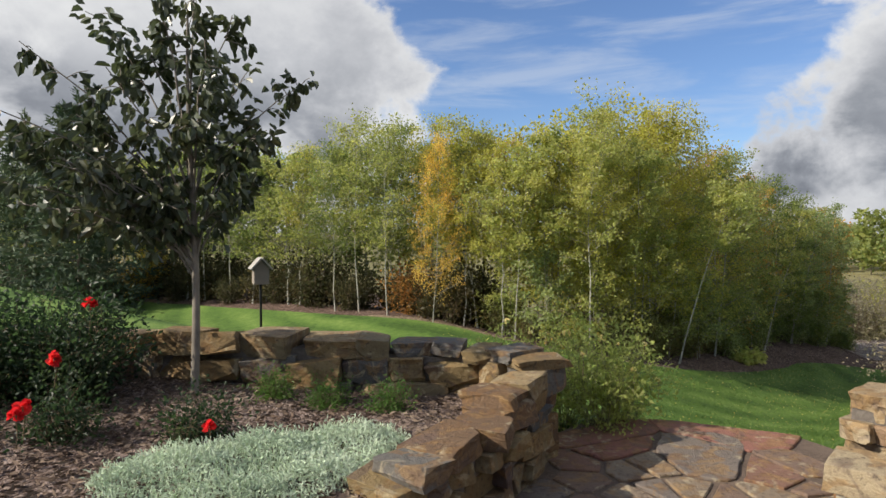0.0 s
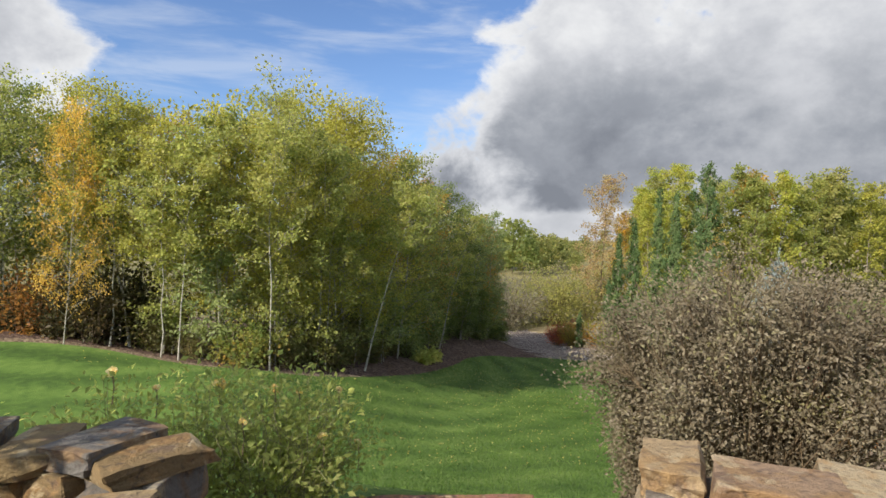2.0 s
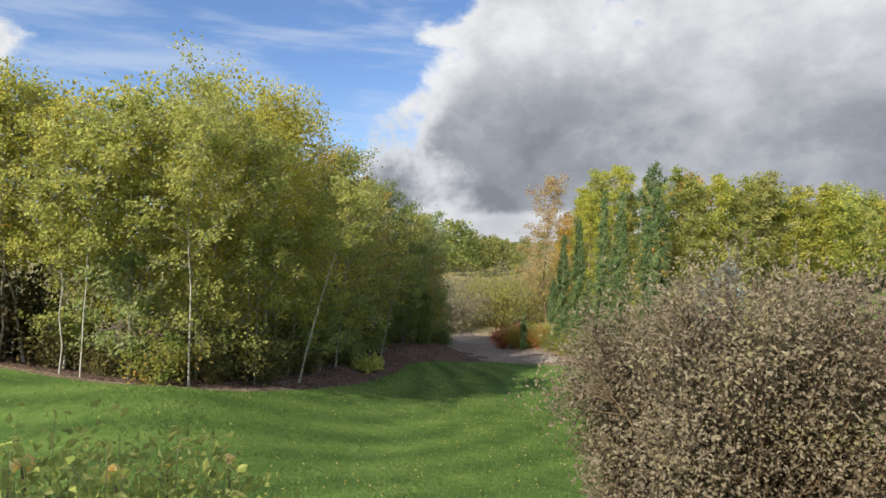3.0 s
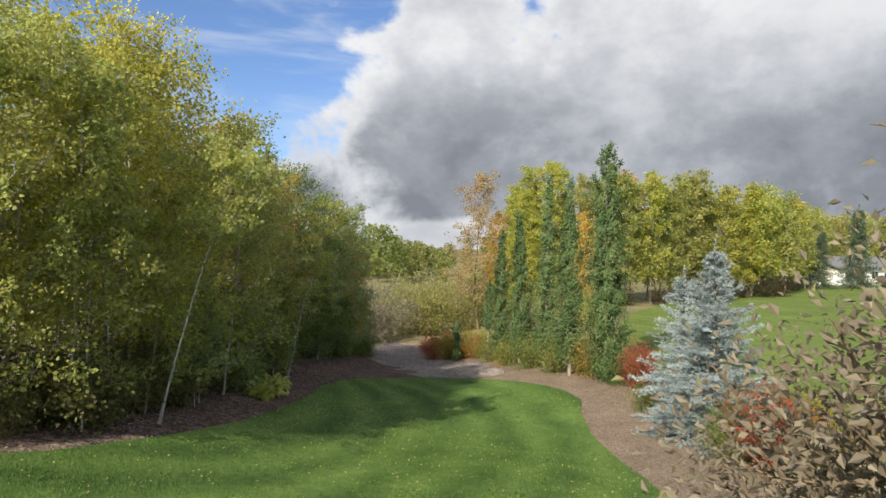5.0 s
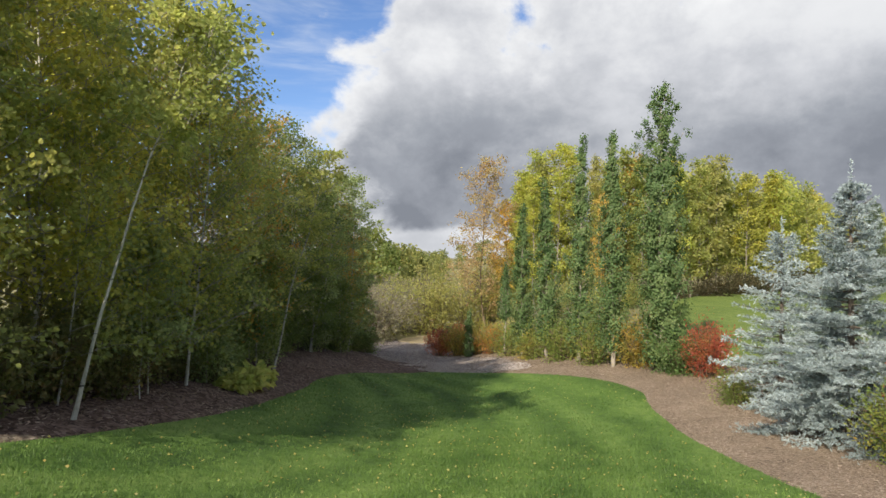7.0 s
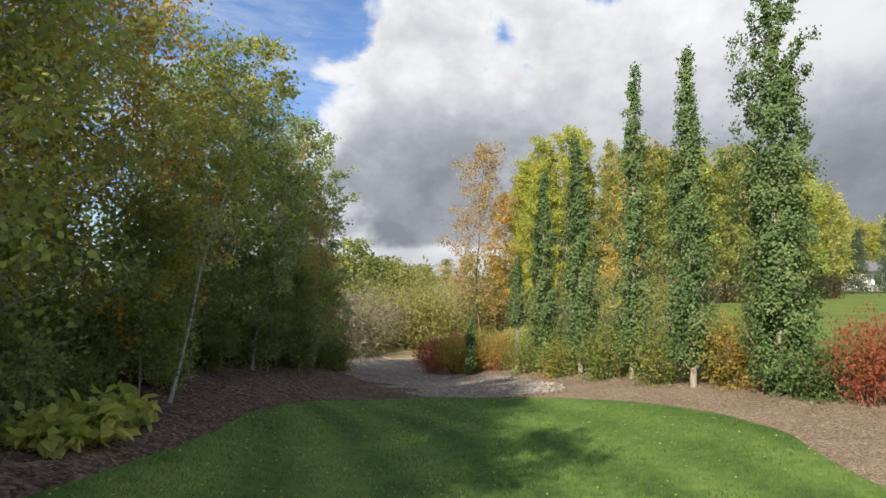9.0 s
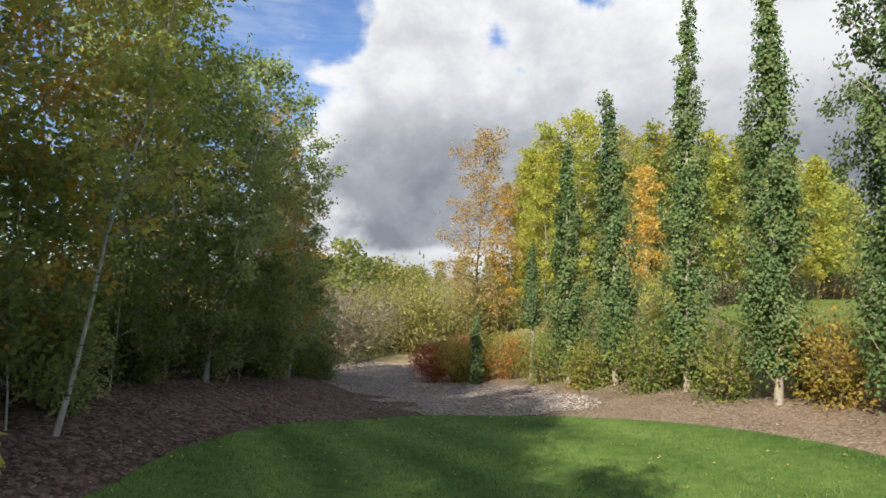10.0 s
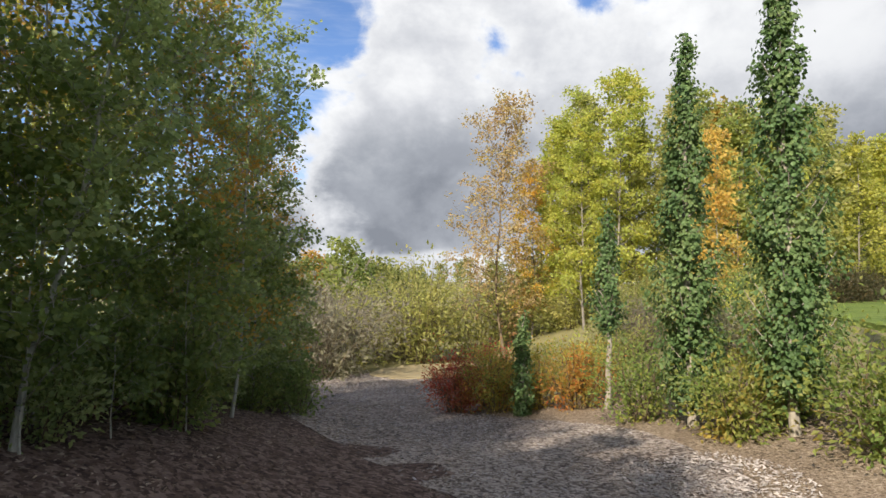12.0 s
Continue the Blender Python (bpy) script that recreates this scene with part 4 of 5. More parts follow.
# ---------------------------------------------------------------- spruces
def spruce_shapes(seed, H, R, boughs, tuft, per=8, gap=0.055):
    """Boughs in a rising spiral, uneven in length, each with side twigs set with needles."""
    rng = np.random.default_rng(seed)
    trunk, needles = Shape(), Shape()
    zs = np.linspace(-0.1, H, 8)
    trunk.tube(np.column_stack([zs * 0, zs * 0, zs]), np.interp(zs, (0, H), (0.03 * H ** 0.7, 0.008)), 8)
    ends, ways = [], []
    for i in range(boughs):
        u = ((i + rng.random()) / boughs) ** 1.15
        z0 = H * (0.05 + 0.93 * u)
        a = i * 2.3999 + rng.normal(scale=0.35)
        l = (R * (1 - u) ** 0.9 + 0.08) * rng.uniform(0.5, 1.38)
        d = np.array([np.cos(a), np.sin(a), 0.0])
        side = np.array([-d[1], d[0], 0])
        t = np.linspace(0, 1, 5)[:, None]
        rise = 0.15 + 0.75 * u + rng.normal(scale=0.08)
        line = np.array([0, 0, z0]) + d * l * t + np.array([0, 0, 1.0]) * l * (-0.30 * (1 - u) * t + rise * 0.6 * t ** 2)
        trunk.tube(line, np.linspace(0.016, 0.004, 5), 4, cap=False)
        for q in np.linspace(0.15, 1.0, max(4, int(l * 10 / (gap / 0.055)))):
            c = np.array([np.interp(q, t[:, 0], line[:, k]) for k in range(3)])
            reach = 0.42 * l * (1.08 - q) ** 0.8 + 0.05 * gap / 0.055
            for s in (-1, 1, 0):
                way = d * 0.8 + side * s * rng.uniform(0.6, 1.0) + np.array([0, 0, rng.normal(0.12, 0.16)])
                way /= np.linalg.norm(way)
                lng = reach * rng.uniform(0.6, 1.25) if s else gap
                w = np.arange(gap * 0.5, lng + gap, gap)
                ends.append(c + way * w[:, None]), ways.append(np.repeat(way[None], len(w), 0))
    ends.append(np.column_stack([np.zeros((12, 2)), np.linspace(H * 0.95, H * 1.07, 12)])), ways.append(np.tile([[0, 0, 1.0]], (12, 1)))
    ends, ways = np.repeat(np.vstack(ends), per, 0), np.repeat(np.vstack(ways), per, 0)
    ends = ends + rng.normal(scale=0.01, size=ends.shape)
    outs = ways * 0.8 + rng.normal(scale=0.55, size=ends.shape)
    needles.leaves(ends, outs, tuft * rng.uniform(0.7, 1.2, len(ends)), 0.24, 0.03, rng)
    return trunk.data("trunk", True), needles.data("needles")


def spruce(name, shapes, mat, label, m, group=""):
    t = thing(name, label, "spruce", group, m)
    piece("trunk", shapes[0], DARK_BARK, t)
    piece("needles", shapes[1], mat, t)


spruce("blue_spruce", spruce_shapes(110, 4.3, 1.3, 150, 0.055, 9, 0.05), SPRUCE_LEAF, "silvery blue spruce standing in brown mulch", on(16.95, 12.45, 0))
spruce("blue_spruce", spruce_shapes(111, 3.5, 1.1, 80, 0.085, 5, 0.085), SPRUCE_LEAF, "smaller silvery blue spruce behind its neighbour", on(18.9, 14.2, 30))
DARK_SPRUCE = spruce_shapes(112, 8.0, 2.3, 110, 0.3, 4, 0.3)
for i, (x, y, s) in enumerate(((-13.5, 23.0, 0.95), (-16.5, 24.5, 0.85))):
    spruce("dark_spruce", DARK_SPRUCE, DARK_NEEDLE, "dark green spruce at the edge of the lawn", on(x, y, 50 * i, s), "dark spruces")


# ---------------------------------------------------------------- woods beyond the lawns
def far_trees():
    rng = np.random.default_rng(11)
    kinds = [aspen_shapes(130 + i, H, R, 3600, 0.16, 0.12, 30, 0.0, loose=0.17) for i, (H, R) in enumerate(((9.0, 1.45), (10.0, 1.4), (8.2, 1.55)))]
    close = [aspen_shapes(135 + i, H, R, 7500, 0.115, 0.1, 44, 0.0, top=0.25, loose=0.14) for i, (H, R) in enumerate(((9.0, 1.6), (10.0, 1.5)))]
    coarse = [aspen_shapes(137 + i, 9.4, 1.6, 1500, 0.24, 0.12, 30, 0.0, loose=0.2) for i in range(2)]
    # the yellow wood behind the border
    line = np.array([(37.5, 38.2), (35.6, 35), (36.8, 32.6), (41, 31), (50, 28.8), (60, 28.2), (72, 29.8), (88, 33.5), (108, 37), (118, 30), (122, 16)])
    for row, (off, gap) in enumerate(((0, 1.35), (1.8, 1.9), (3.6, 2.4))):
        for x, y in line_spots(line + np.array([0.75, 0.6]) * (off + 3.0), gap, rng, 0.6):
            u = rng.random()
            near = x < 43
            mat = (ASPEN_YELLOW if u < 0.8 else OLIVE_LEAF) if near else (ASPEN_LIME if u < 0.06 else ASPEN_YELLOW if u < 0.22 else ASPEN_RUST if u < 0.26 else ASPEN_GREEN if u < 0.72 else OLIVE_LEAF)
            if y > 38.4 and x < 43:
                mat = ASPEN_GOLD if u < 0.2 else ASPEN_YELLOW
            tree("autumn_aspen", close[rng.integers(2)] if near and row == 0 else coarse[rng.integers(2)] if x > 62 or (x > 45 and row) else kinds[rng.integers(3)], GREY_BARK, mat, "tall aspen in yellow-green autumn leaf beyond the lawn", "tree", "autumn wood", on(x, y, rng.uniform(0, 360), rng.uniform(0.86, 1.1)))
    tree("thinning_tree", aspen_shapes(140, 11.4, 2.7, 8500, 0.12, 0.1, 60, loose=0.13), CANE, PINK_LEAF, "slender tree with thinning pinkish-orange leaves", "tree", "", on(36.2, 39.6, 0))
    tree("autumn_aspen", close[0], GREY_BARK, ASPEN_GOLD, "golden orange aspen at the end of the autumn wood", "tree", "autumn wood", on(38.0, 39.4, 30, 0.9))
    tree("golden_tree", kinds[2], ASPEN_BARK, AMBER_LEAF, "slim golden orange tree in front of the wood", "tree", "", pose(36.3, 30.0, float(land(36.3, 30.0)), 0, 0, 0) @ Matrix.Diagonal((0.7, 0.7, 0.76, 1)))
    for x, y, s in ((85.4, 28.3, 1.12), (80.7, 30.5, 0.8)):
        spruce("dark_spruce", DARK_SPRUCE, DARK_NEEDLE, "dark spruce in front of the far wood", on(x, y, x, s) @ Matrix.Diagonal((0.65, 0.65, 1, 1)), "dark spruces")
    # marsh bushes in the hollow
    bush = [shrub_shapes(150 + i, R, H, 2300, 0.17, 26, 0.1, 0.42, 0.22, clumps=7) for i, (R, H) in enumerate(((2.1, 2.9), (1.7, 3.6), (2.5, 2.5)))]
    for i in range(30):
        q = rng.random()
        x, y = 24 + 26 * rng.random(), 40.5 + 26 * q
        x += (y - 40) * 0.45
        if 27 < x < 34 and y < 43:
            y += 4
        mat = MARSH_LEAF if rng.random() < 0.45 else OLIVE_LEAF
        shrub("marsh_bush", bush[i % 3], mat, "grey-brown leafless-looking marsh bush" if mat is MARSH_LEAF else "olive-yellow willow bush in the hollow", "bush", "marsh bushes", on(x, y, 77 * i, rng.uniform(0.5, 1.3)))
    for i, (x, y) in enumerate(((26.6, 40.2), (22.2, 41), (29.0, 42.8), (29.8, 46.5), (33.6, 42.3), (36.5, 41.6), (35.5, 46), (38.3, 40.3), (31.5, 45), (24.5, 42.5))):
        mat = MARSH_LEAF if i < 4 else OLIVE_LEAF
        shrub("marsh_bush", bush[i % 3], mat, "grey-brown marsh bush at the end of the path" if mat is MARSH_LEAF else "olive-yellow willow bush at the end of the path", "bush", "marsh bushes", on(x, y, 61 * i, (1.35, 1.0, 1.3, 1.1, 1.4, 1.5, 1.3, 1.35, 1.3, 1.2)[i]))
    # far belts of wood
    belt = [aspen_shapes(160 + i, 9.0, 3.6, 700, 0.75, 0.08, 18, 0.0, loose=0.4) for i in range(2)]
    for a, r, s in [(az, rr, ss) for az in np.arange(-12, 80, 1.5) for rr, ss in ((150 + 25 * math.sin(az * 0.21), 0.9), (240 + 30 * math.sin(az * 0.13 + 1), 1.1))] + [(az, 125 + 12 * math.sin(az), 1.0) for az in np.arange(26, 42, 0.6)]:
        a += rng.normal(scale=0.3)
        if r < 200 and not (10 < a < 44 or a > 60):
            continue
        d = heading(a, 0) * (r + rng.normal(scale=6))
        u = rng.random()
        clump = math.exp(-((a - 34.3) / 3.3) ** 2)
        mat = FAR_GREEN if u < 0.85 * clump else FAR_LEAF if u < 0.8 else OLIVE_LEAF if u < 0.97 else ASPEN_RUST
        tree("far_tree", belt[rng.integers(2)], DARK_BARK, mat, "distant round tree in a belt of autumn wood", "tree", "far woods", on(d.x + 14, d.y + 20, rng.uniform(0, 360), s * rng.uniform(0.6, 1.1) * (0.7 + 0.42 * clump if r < 200 else 1.0)))

    scrub = [shrub_shapes(157 + i, R, H, 2600, 0.1, 18, 0.05, 0.6, 0.17, clumps=8) for i, (R, H) in enumerate(((1.1, 1.6), (1.3, 2.1)))]
    for off in (0.8, 2.4, 4.4):
        for i, (x, y) in enumerate(line_spots(np.array([(28.5, 24.2), (31, 25.6), (36, 28), (40, 30)]) + np.array([-0.45, 0.9]) * off, 2.0, rng, 0.45)):
            shrub("bank_shrub", scrub[i % 2], (OLIVE_LEAF, LIME_LEAF, ASPEN_YELLOW, MARSH_LEAF)[rng.integers(4)], "bushy olive and yellow shrub on the bank behind the border", "shrub", "bank scrub", on(x, y, 51 * i, rng.uniform(0.6, 1.0)))
    under = [shrub_shapes(155 + i, 1.3, 1.7, 1300, 0.15, 14, 0.05, 0.6, 0.24, clumps=7) for i in range(2)]
    # past x 41 the dark leaf colour stands for shade between the trunks
    for i, (x, y) in enumerate(line_spots(line[:7] + np.array([1.6, 1.2]), 2.0, rng, 0.5)):
        shrub("wood_edge_shrub", under[i % 2], OLIVE_LEAF if x < 41 else SHADE_DIM_LEAF, "low shrub along the wood edge, leaves mostly darkened for the shade there", "shrub", "wood edge", on(x, y, 43 * i, rng.uniform(0.7, 1.1)))


far_trees()


# understory along the grove edge
def understory():
    rng = np.random.default_rng(5)
    kinds = [shrub_shapes(170 + i, 0.75, 1.25, 1500, 0.085, 12, 0.1, 0.7, 0.15, clumps=8) for i in range(3)]
    front, away = np.array(GROVE_FRONT), np.array([-0.55, 0.83])
    for off, gap in ((0.05, 1.0), (0.75, 0.95), (1.7, 1.3)):
        for x, y in line_spots(front[1:11] + away * off, gap, rng, 0.35):
            u = rng.random()
            if off < 0.5 and not 1.5 < x < 8.2:
                continue
            if x < 2:
                x, y = x - 0.3, y + 0.5
            # left of x 1 the leaf colour itself carries the shade under the crowns
            mat = SHADE_DIM_LEAF if x < 1 else UNDER_LEAF if u < 0.8 else TURNED_LEAF if u < 0.86 else LIME_LEAF
            shrub("undergrowth_shrub", kinds[rng.integers(3)], mat, "rust-tinged undergrowth shrub below the aspens" if mat is TURNED_LEAF else "leafy green undergrowth shrub below the aspens", "shrub", "undergrowth", on(x, y, rng.uniform(0, 360), rng.uniform(0.6, 1.1)))
    for off in (1.7, 3.4):
        for x, y in line_spots(front[2:7] + away * off, 1.6, rng, 0.4):
            shrub("undergrowth_shrub", kinds[rng.integers(3)], TURNED_LEAF if rng.random() < 0.1 else SHADE_DIM_LEAF, "dense undergrowth shrub behind the lawn, leaves mostly darkened for shade", "shrub", "undergrowth", on(x, y, rng.uniform(0, 360), rng.uniform(1.0, 1.5)))
    edge = [shrub_shapes(175 + i, 0.85, 1.7, 1500, 0.1, 13, 0.05, 0.7, 0.17, clumps=8) for i in range(2)]
    # deep rows in shade-tinted greens, to keep the inside of the grove dark
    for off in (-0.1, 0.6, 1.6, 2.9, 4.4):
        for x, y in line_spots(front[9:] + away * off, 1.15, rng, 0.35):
            shrub("undergrowth_shrub", edge[rng.integers(2)] if rng.random() < 0.3 else kinds[rng.integers(3)], SHADE_GREEN if rng.random() < 0.4 else SHADE_ASPEN, "tall undergrowth shrub deep in the grove, leaf colour tinted for shade", "shrub", "undergrowth", on(x, y, rng.uniform(0, 360), rng.uniform(0.9, 1.4) * (0.62 if off < 1 else 0.8 if off < 2 else 1)))


understory()
for x, y, s in ((-1.0, 19.6, 1.2), (-12.5, 26.2, 1.5)):
    shrub("rust_shrub", shrub_shapes(178, 0.75, 1.25, 2200, 0.09, 14, 0.1, 0.7, 0.17, clumps=8), ASPEN_GOLD if x < -10 else TURNED_LEAF, "rusty orange shrub at the shady foot of the grove", "shrub", "undergrowth", on(x, y, 30, s))


# broad-leaved plants at the foot of the grove
HOSTA = shrub_shapes(240, 0.4, 0.4, 110, 0.22, 12, 0.2, 0.72, 0.07, stem=0.006, droop=0.5, round_tip=True)
for i, (x, y, s) in enumerate(((10.65, 21.4, 0.85), (11.25, 22.25, 0.8), (10.2, 20.95, 0.7))):
    shrub("broadleaf_plant", HOSTA, HOSTA_LEAF, "low plant with broad yellow-green leaves on the mulch", "plant", "broadleaf plants", on(x, y, 65 * i, s))


# ---------------------------------------------------------------- stone walls and terrace
def stone_meshes(count, seed, bumps=0.045):
    """Rough blocks, about one metre long, wide and high, with chipped edges."""
    rng = np.random.default_rng(seed)
    out = []
    for i in range(count):
        bm = bmesh.new()
        bmesh.ops.create_cube(bm, size=1.0)
        for v in bm.verts:
            v.co += Vector(rng.uniform(-0.1, 0.1, 3))
        for _ in range(5):
            d = Vector(rng.normal(size=3) * (1, 1, 0.3)).normalized()
            reach = max(v.co.dot(d) for v in bm.verts)
            cut = bmesh.ops.bisect_plane(bm, geom=bm.verts[:] + bm.edges[:] + bm.faces[:], plane_co=d * (reach - rng.uniform(0.03, 0.14)), plane_no=d, clear_outer=True)
            rim = [e for e in cut["geom_cut"] if isinstance(e, bmesh.types.BMEdge)]
            if len(rim) > 2:
                bmesh.ops.contextual_create(bm, geom=rim)
        bmesh.ops.recalc_face_normals(bm, faces=bm.faces)
        bmesh.ops.bevel(bm, geom=bm.edges[:], offset=0.014, segments=1, affect="EDGES")
        bmesh.ops.remove_doubles(bm, verts=bm.verts, dist=0.004)
        bmesh.ops.subdivide_edges(bm, edges=[e for e in bm.edges if e.calc_length() > 0.45], cuts=2, use_grid_fill=True)
        off = Vector(rng.uniform(0, 50, 3))
        for v in bm.verts:
            v.co += v.normal * bumps * (noise.fractal(v.co * 3.4 + off, 0.8, 2.0, 4))
        bmesh.ops.triangulate(bm, faces=[f for f in bm.faces if len(f.verts) > 4])
        me = bpy.data.meshes.new("stone")
        bm.to_mesh(me)
        bm.free()
        out.append(me)
    return out


STONES = stone_meshes(28, 4)


def stone_wall(name, line, base, tops, depth, mat, label, course=(0.11, 0.2), length=(0.16, 0.4), seed=0, uneven=0.018):
    """A dry wall along a line of the plan: courses of rough stones over a core. tops: heights at the line's points."""
    rng = np.random.default_rng(seed)
    pts = np.array(line, float)
    d = np.concatenate([[0], np.cumsum(np.linalg.norm(np.diff(pts, axis=0), axis=1))])
    wall = tagged(new(name), label, "stone wall", kind="structure")

    def spot(s):
        a = np.array([np.interp(s, d, pts[:, k]) for k in (0, 1)])
        b = np.array([np.interp(min(s + 0.12, d[-1]), d, pts[:, k]) for k in (0, 1)]) - np.array([np.interp(max(s - 0.12, 0), d, pts[:, k]) for k in (0, 1)])
        return a, math.degrees(math.atan2(b[1], b[0]))

    core = Shape()
    ss = np.linspace(0.04, d[-1] - 0.04, max(4, int(d[-1] / 0.15)))
    rows = []
    for s in ss:
        a, ang = spot(s)
        nx, ny = -math.sin(radians(ang)), math.cos(radians(ang))
        top = np.interp(s, d, tops) - 0.1
        for side, z in ((-1, base - 0.1), (-1, top), (1, top), (1, base - 0.1)):
            rows.append((a[0] + nx * side * depth * 0.36, a[1] + ny * side * depth * 0.36, z))
    n = len(ss)
    i, j = np.meshgrid(np.arange(n - 1), np.arange(4), indexing="ij")
    core.add(rows, np.stack([i * 4 + j, i * 4 + (j + 1) % 4, (i + 1) * 4 + (j + 1) % 4, (i + 1) * 4 + j], -1).reshape(-1, 4))
    core.add(rows[:4], [[0, 1, 2, 3]])
    core.add(rows[-4:], [[0, 3, 2, 1]])
    piece("core", core.data("core"), MORTAR, wall)
    z = base
    while z < max(tops) - 0.03:
        hgt = rng.uniform(*course)
        if max(tops) - z - hgt < 0.08:
            hgt = max(tops) - z
        s = -rng.uniform(0, 0.05)
        while s < d[-1] - 0.06:
            L = rng.uniform(*length) * (1.15 if z + hgt >= max(tops) - 0.01 else 1.0)
            L = min(L, d[-1] - s + 0.05)
            mid = s + L / 2
            limit = np.interp(mid, d, tops) + rng.normal(scale=uneven)
            if limit - z > 0.07:
                h2 = min(hgt, limit - z)
                if limit - z - h2 < 0.07:
                    h2 = limit - z
                a, ang = spot(mid)
                last = z + h2 > limit - 0.02
                dep = depth * rng.uniform(0.92, 1.12) * (1.06 if last else 1)
                piece("stone", STONES[rng.integers(len(STONES))], mat, wall, m=pose(a[0] + rng.normal(scale=0.03), a[1] + rng.normal(scale=0.03), z + h2 / 2 + rng.normal(scale=0.006), rng.normal(scale=3.0), rng.normal(scale=2.6), ang + rng.normal(scale=6.0) + (180 if rng.random() < 0.5 else 0))
                      @ Matrix.Diagonal((L * 1.03, dep * 1.06, h2 * 1.01, 1)))
            s += L
        z += hgt
    return wall


stone_wall("garden_wall", [(0.68, 4.28), (0.46, 4.6), (0.05, 4.72), (-0.6, 4.74), (-1.3, 4.78), (-2.4, 4.8), (-4.0, 4.8), (-6, 4.6)], 0.0, (0.83, 0.84, 0.86, 0.9, 0.93, 0.93, 0.93, 0.93), 0.36, WALL_STONE, "rough brown and grey dry-stone wall round a raised bed", seed=12, uneven=0.007)
stone_wall("garden_wall", [(0.55, 4.14), (0.32, 3.7), (0.06, 3.22), (-0.25, 2.79), (-0.64, 2.46), (-1.12, 2.26), (-1.8, 2.22), (-3.0, 2.35), (-5.0, 2.5)], 0.0, (0.80, 0.75, 0.65, 0.59, 0.57, 0.57, 0.57, 0.57, 0.57), 0.28, WALL_STONE, "stepped rust-brown dry-stone wall along the terrace", (0.1, 0.17), (0.18, 0.42), seed=14, uneven=0.03)
stone_wall("terrace_wall", [(2.36, 3.55), (2.66, 3.19), (2.9, 2.92), (3.5, 2.24), (4.4, 1.2), (5.4, 0.1)], 0.0, (0.81, 0.81, 0.81, 0.82, 0.82, 0.82), 0.36, BUFF_STONE, "squared buff and grey stone wall beside the terrace", (0.1, 0.17), (0.17, 0.42), seed=8, uneven=0.004)
stone_wall("terrace_wall", [(2.12, 3.27), (2.42, 2.95)], 0.0, (0.55, 0.53), 0.26, BUFF_STONE, "low buff stone step at the foot of the terrace wall", (0.15, 0.2), (0.25, 0.4), seed=6)


def house():
    """The plain house walls behind the start of the walk."""
    for x0, y0, x1, y1, top in ((-5.2, -7.0, -4.9, 0.6, 3.6), (-4.9, -7.0, 9.0, -6.7, 3.6)):
        bm = bmesh.new()
        bmesh.ops.create_cube(bm, size=1.0)
        bmesh.ops.scale(bm, vec=(x1 - x0, y1 - y0, top + 0.2), verts=bm.verts)
        bmesh.ops.translate(bm, vec=((x0 + x1) / 2, (y0 + y1) / 2, top / 2 - 0.1), verts=bm.verts)
        bmesh.ops.bevel(bm, geom=bm.edges[:], offset=0.01, segments=1, affect="EDGES")
        tagged(part("house_wall", bm, PALE_WALL), "plain pale rendered house wall behind the terrace", "wall", kind="structure")


house()


def bed_height(x, y):
    return 0.50 + 0.08 * step(-0.6, -1.8, np.asarray(x, float)) + 0.02 * np.sin(np.asarray(x, float) * 5) * np.cos(np.asarray(y, float) * 4)


BED_RING = curve([(0.42, 4.1), (0.25, 4.5), (-0.6, 4.6), (-1.3, 4.65), (-2.4, 4.68), (-4.0, 4.7), (-6, 4.5), (-6, 2.6), (-5, 2.55), (-3.0, 2.4), (-1.8, 2.3), (-1.1, 2.32), (-0.65, 2.5), (-0.28, 2.82), (0.05, 3.25), (0.28, 3.7)], 0.2)
sheet("bed_mulch", BED_RING, 0.12, 0.0, SOIL, "shredded bark mulch in the raised bed", "mulch", 0.3, 0.0, bed_height)


def wood_shreds(name, ring, count, lift, size, mat, label, seed, height=land, box=None):
    """Loose shreds of bark lying on the ground."""
    rng = np.random.default_rng(seed)
    lo, hi = (np.min(ring, 0), np.max(ring, 0)) if box is None else (np.array(box[:2]), np.array(box[2:]))
    p = rng.uniform(lo, hi, (count, 2))
    p = p[inside(p[:, 0], p[:, 1], ring)]
    a = rng.uniform(0, 2 * np.pi, len(p))
    at = np.column_stack([p, height(p[:, 0], p[:, 1]) + lift])
    s = Shape()
    s.leaves(at, np.column_stack([np.cos(a), np.sin(a), rng.normal(scale=0.25, size=len(p))]), size * rng.uniform(0.5, 1.5, len(p)), 0.3, 0.05, rng)
    return tagged(piece(name, s.data(name), mat), label, "mulch", kind="stuff")


SHRED = leaf_material("bark_shred", (0.07, 0.046, 0.033), (0.175, 0.13, 0.095), (0.40, 0.325, 0.255), rough=0.8, through_light=0.02, gloss=0.15)
GREY_SHRED = leaf_material("grey_wood_shred", (0.14, 0.12, 0.11), (0.28, 0.25, 0.23), (0.51, 0.47, 0.44), rough=0.8, through_light=0.02, gloss=0.15)
wood_shreds("bark_shreds", BED_RING, 15000, 0.014, 0.045, SHRED, "loose bark shreds on the raised bed", 31, bed_height)
wood_shreds("bark_shreds", BORDER_RING, 30000, 0.03, 0.045, SHRED, "loose bark shreds on the shrub border", 32)
wood_shreds("bark_shreds", GROVE_FLOOR, 46000, 0.025, 0.048, SHRED, "loose bark shreds and litter under the grove", 33, box=(4, 15, 23, 36))
wood_shreds("wood_chips", PATH_RING, 26000, 0.042, 0.055, GREY_SHRED, "loose grey wood chips on the path", 34)
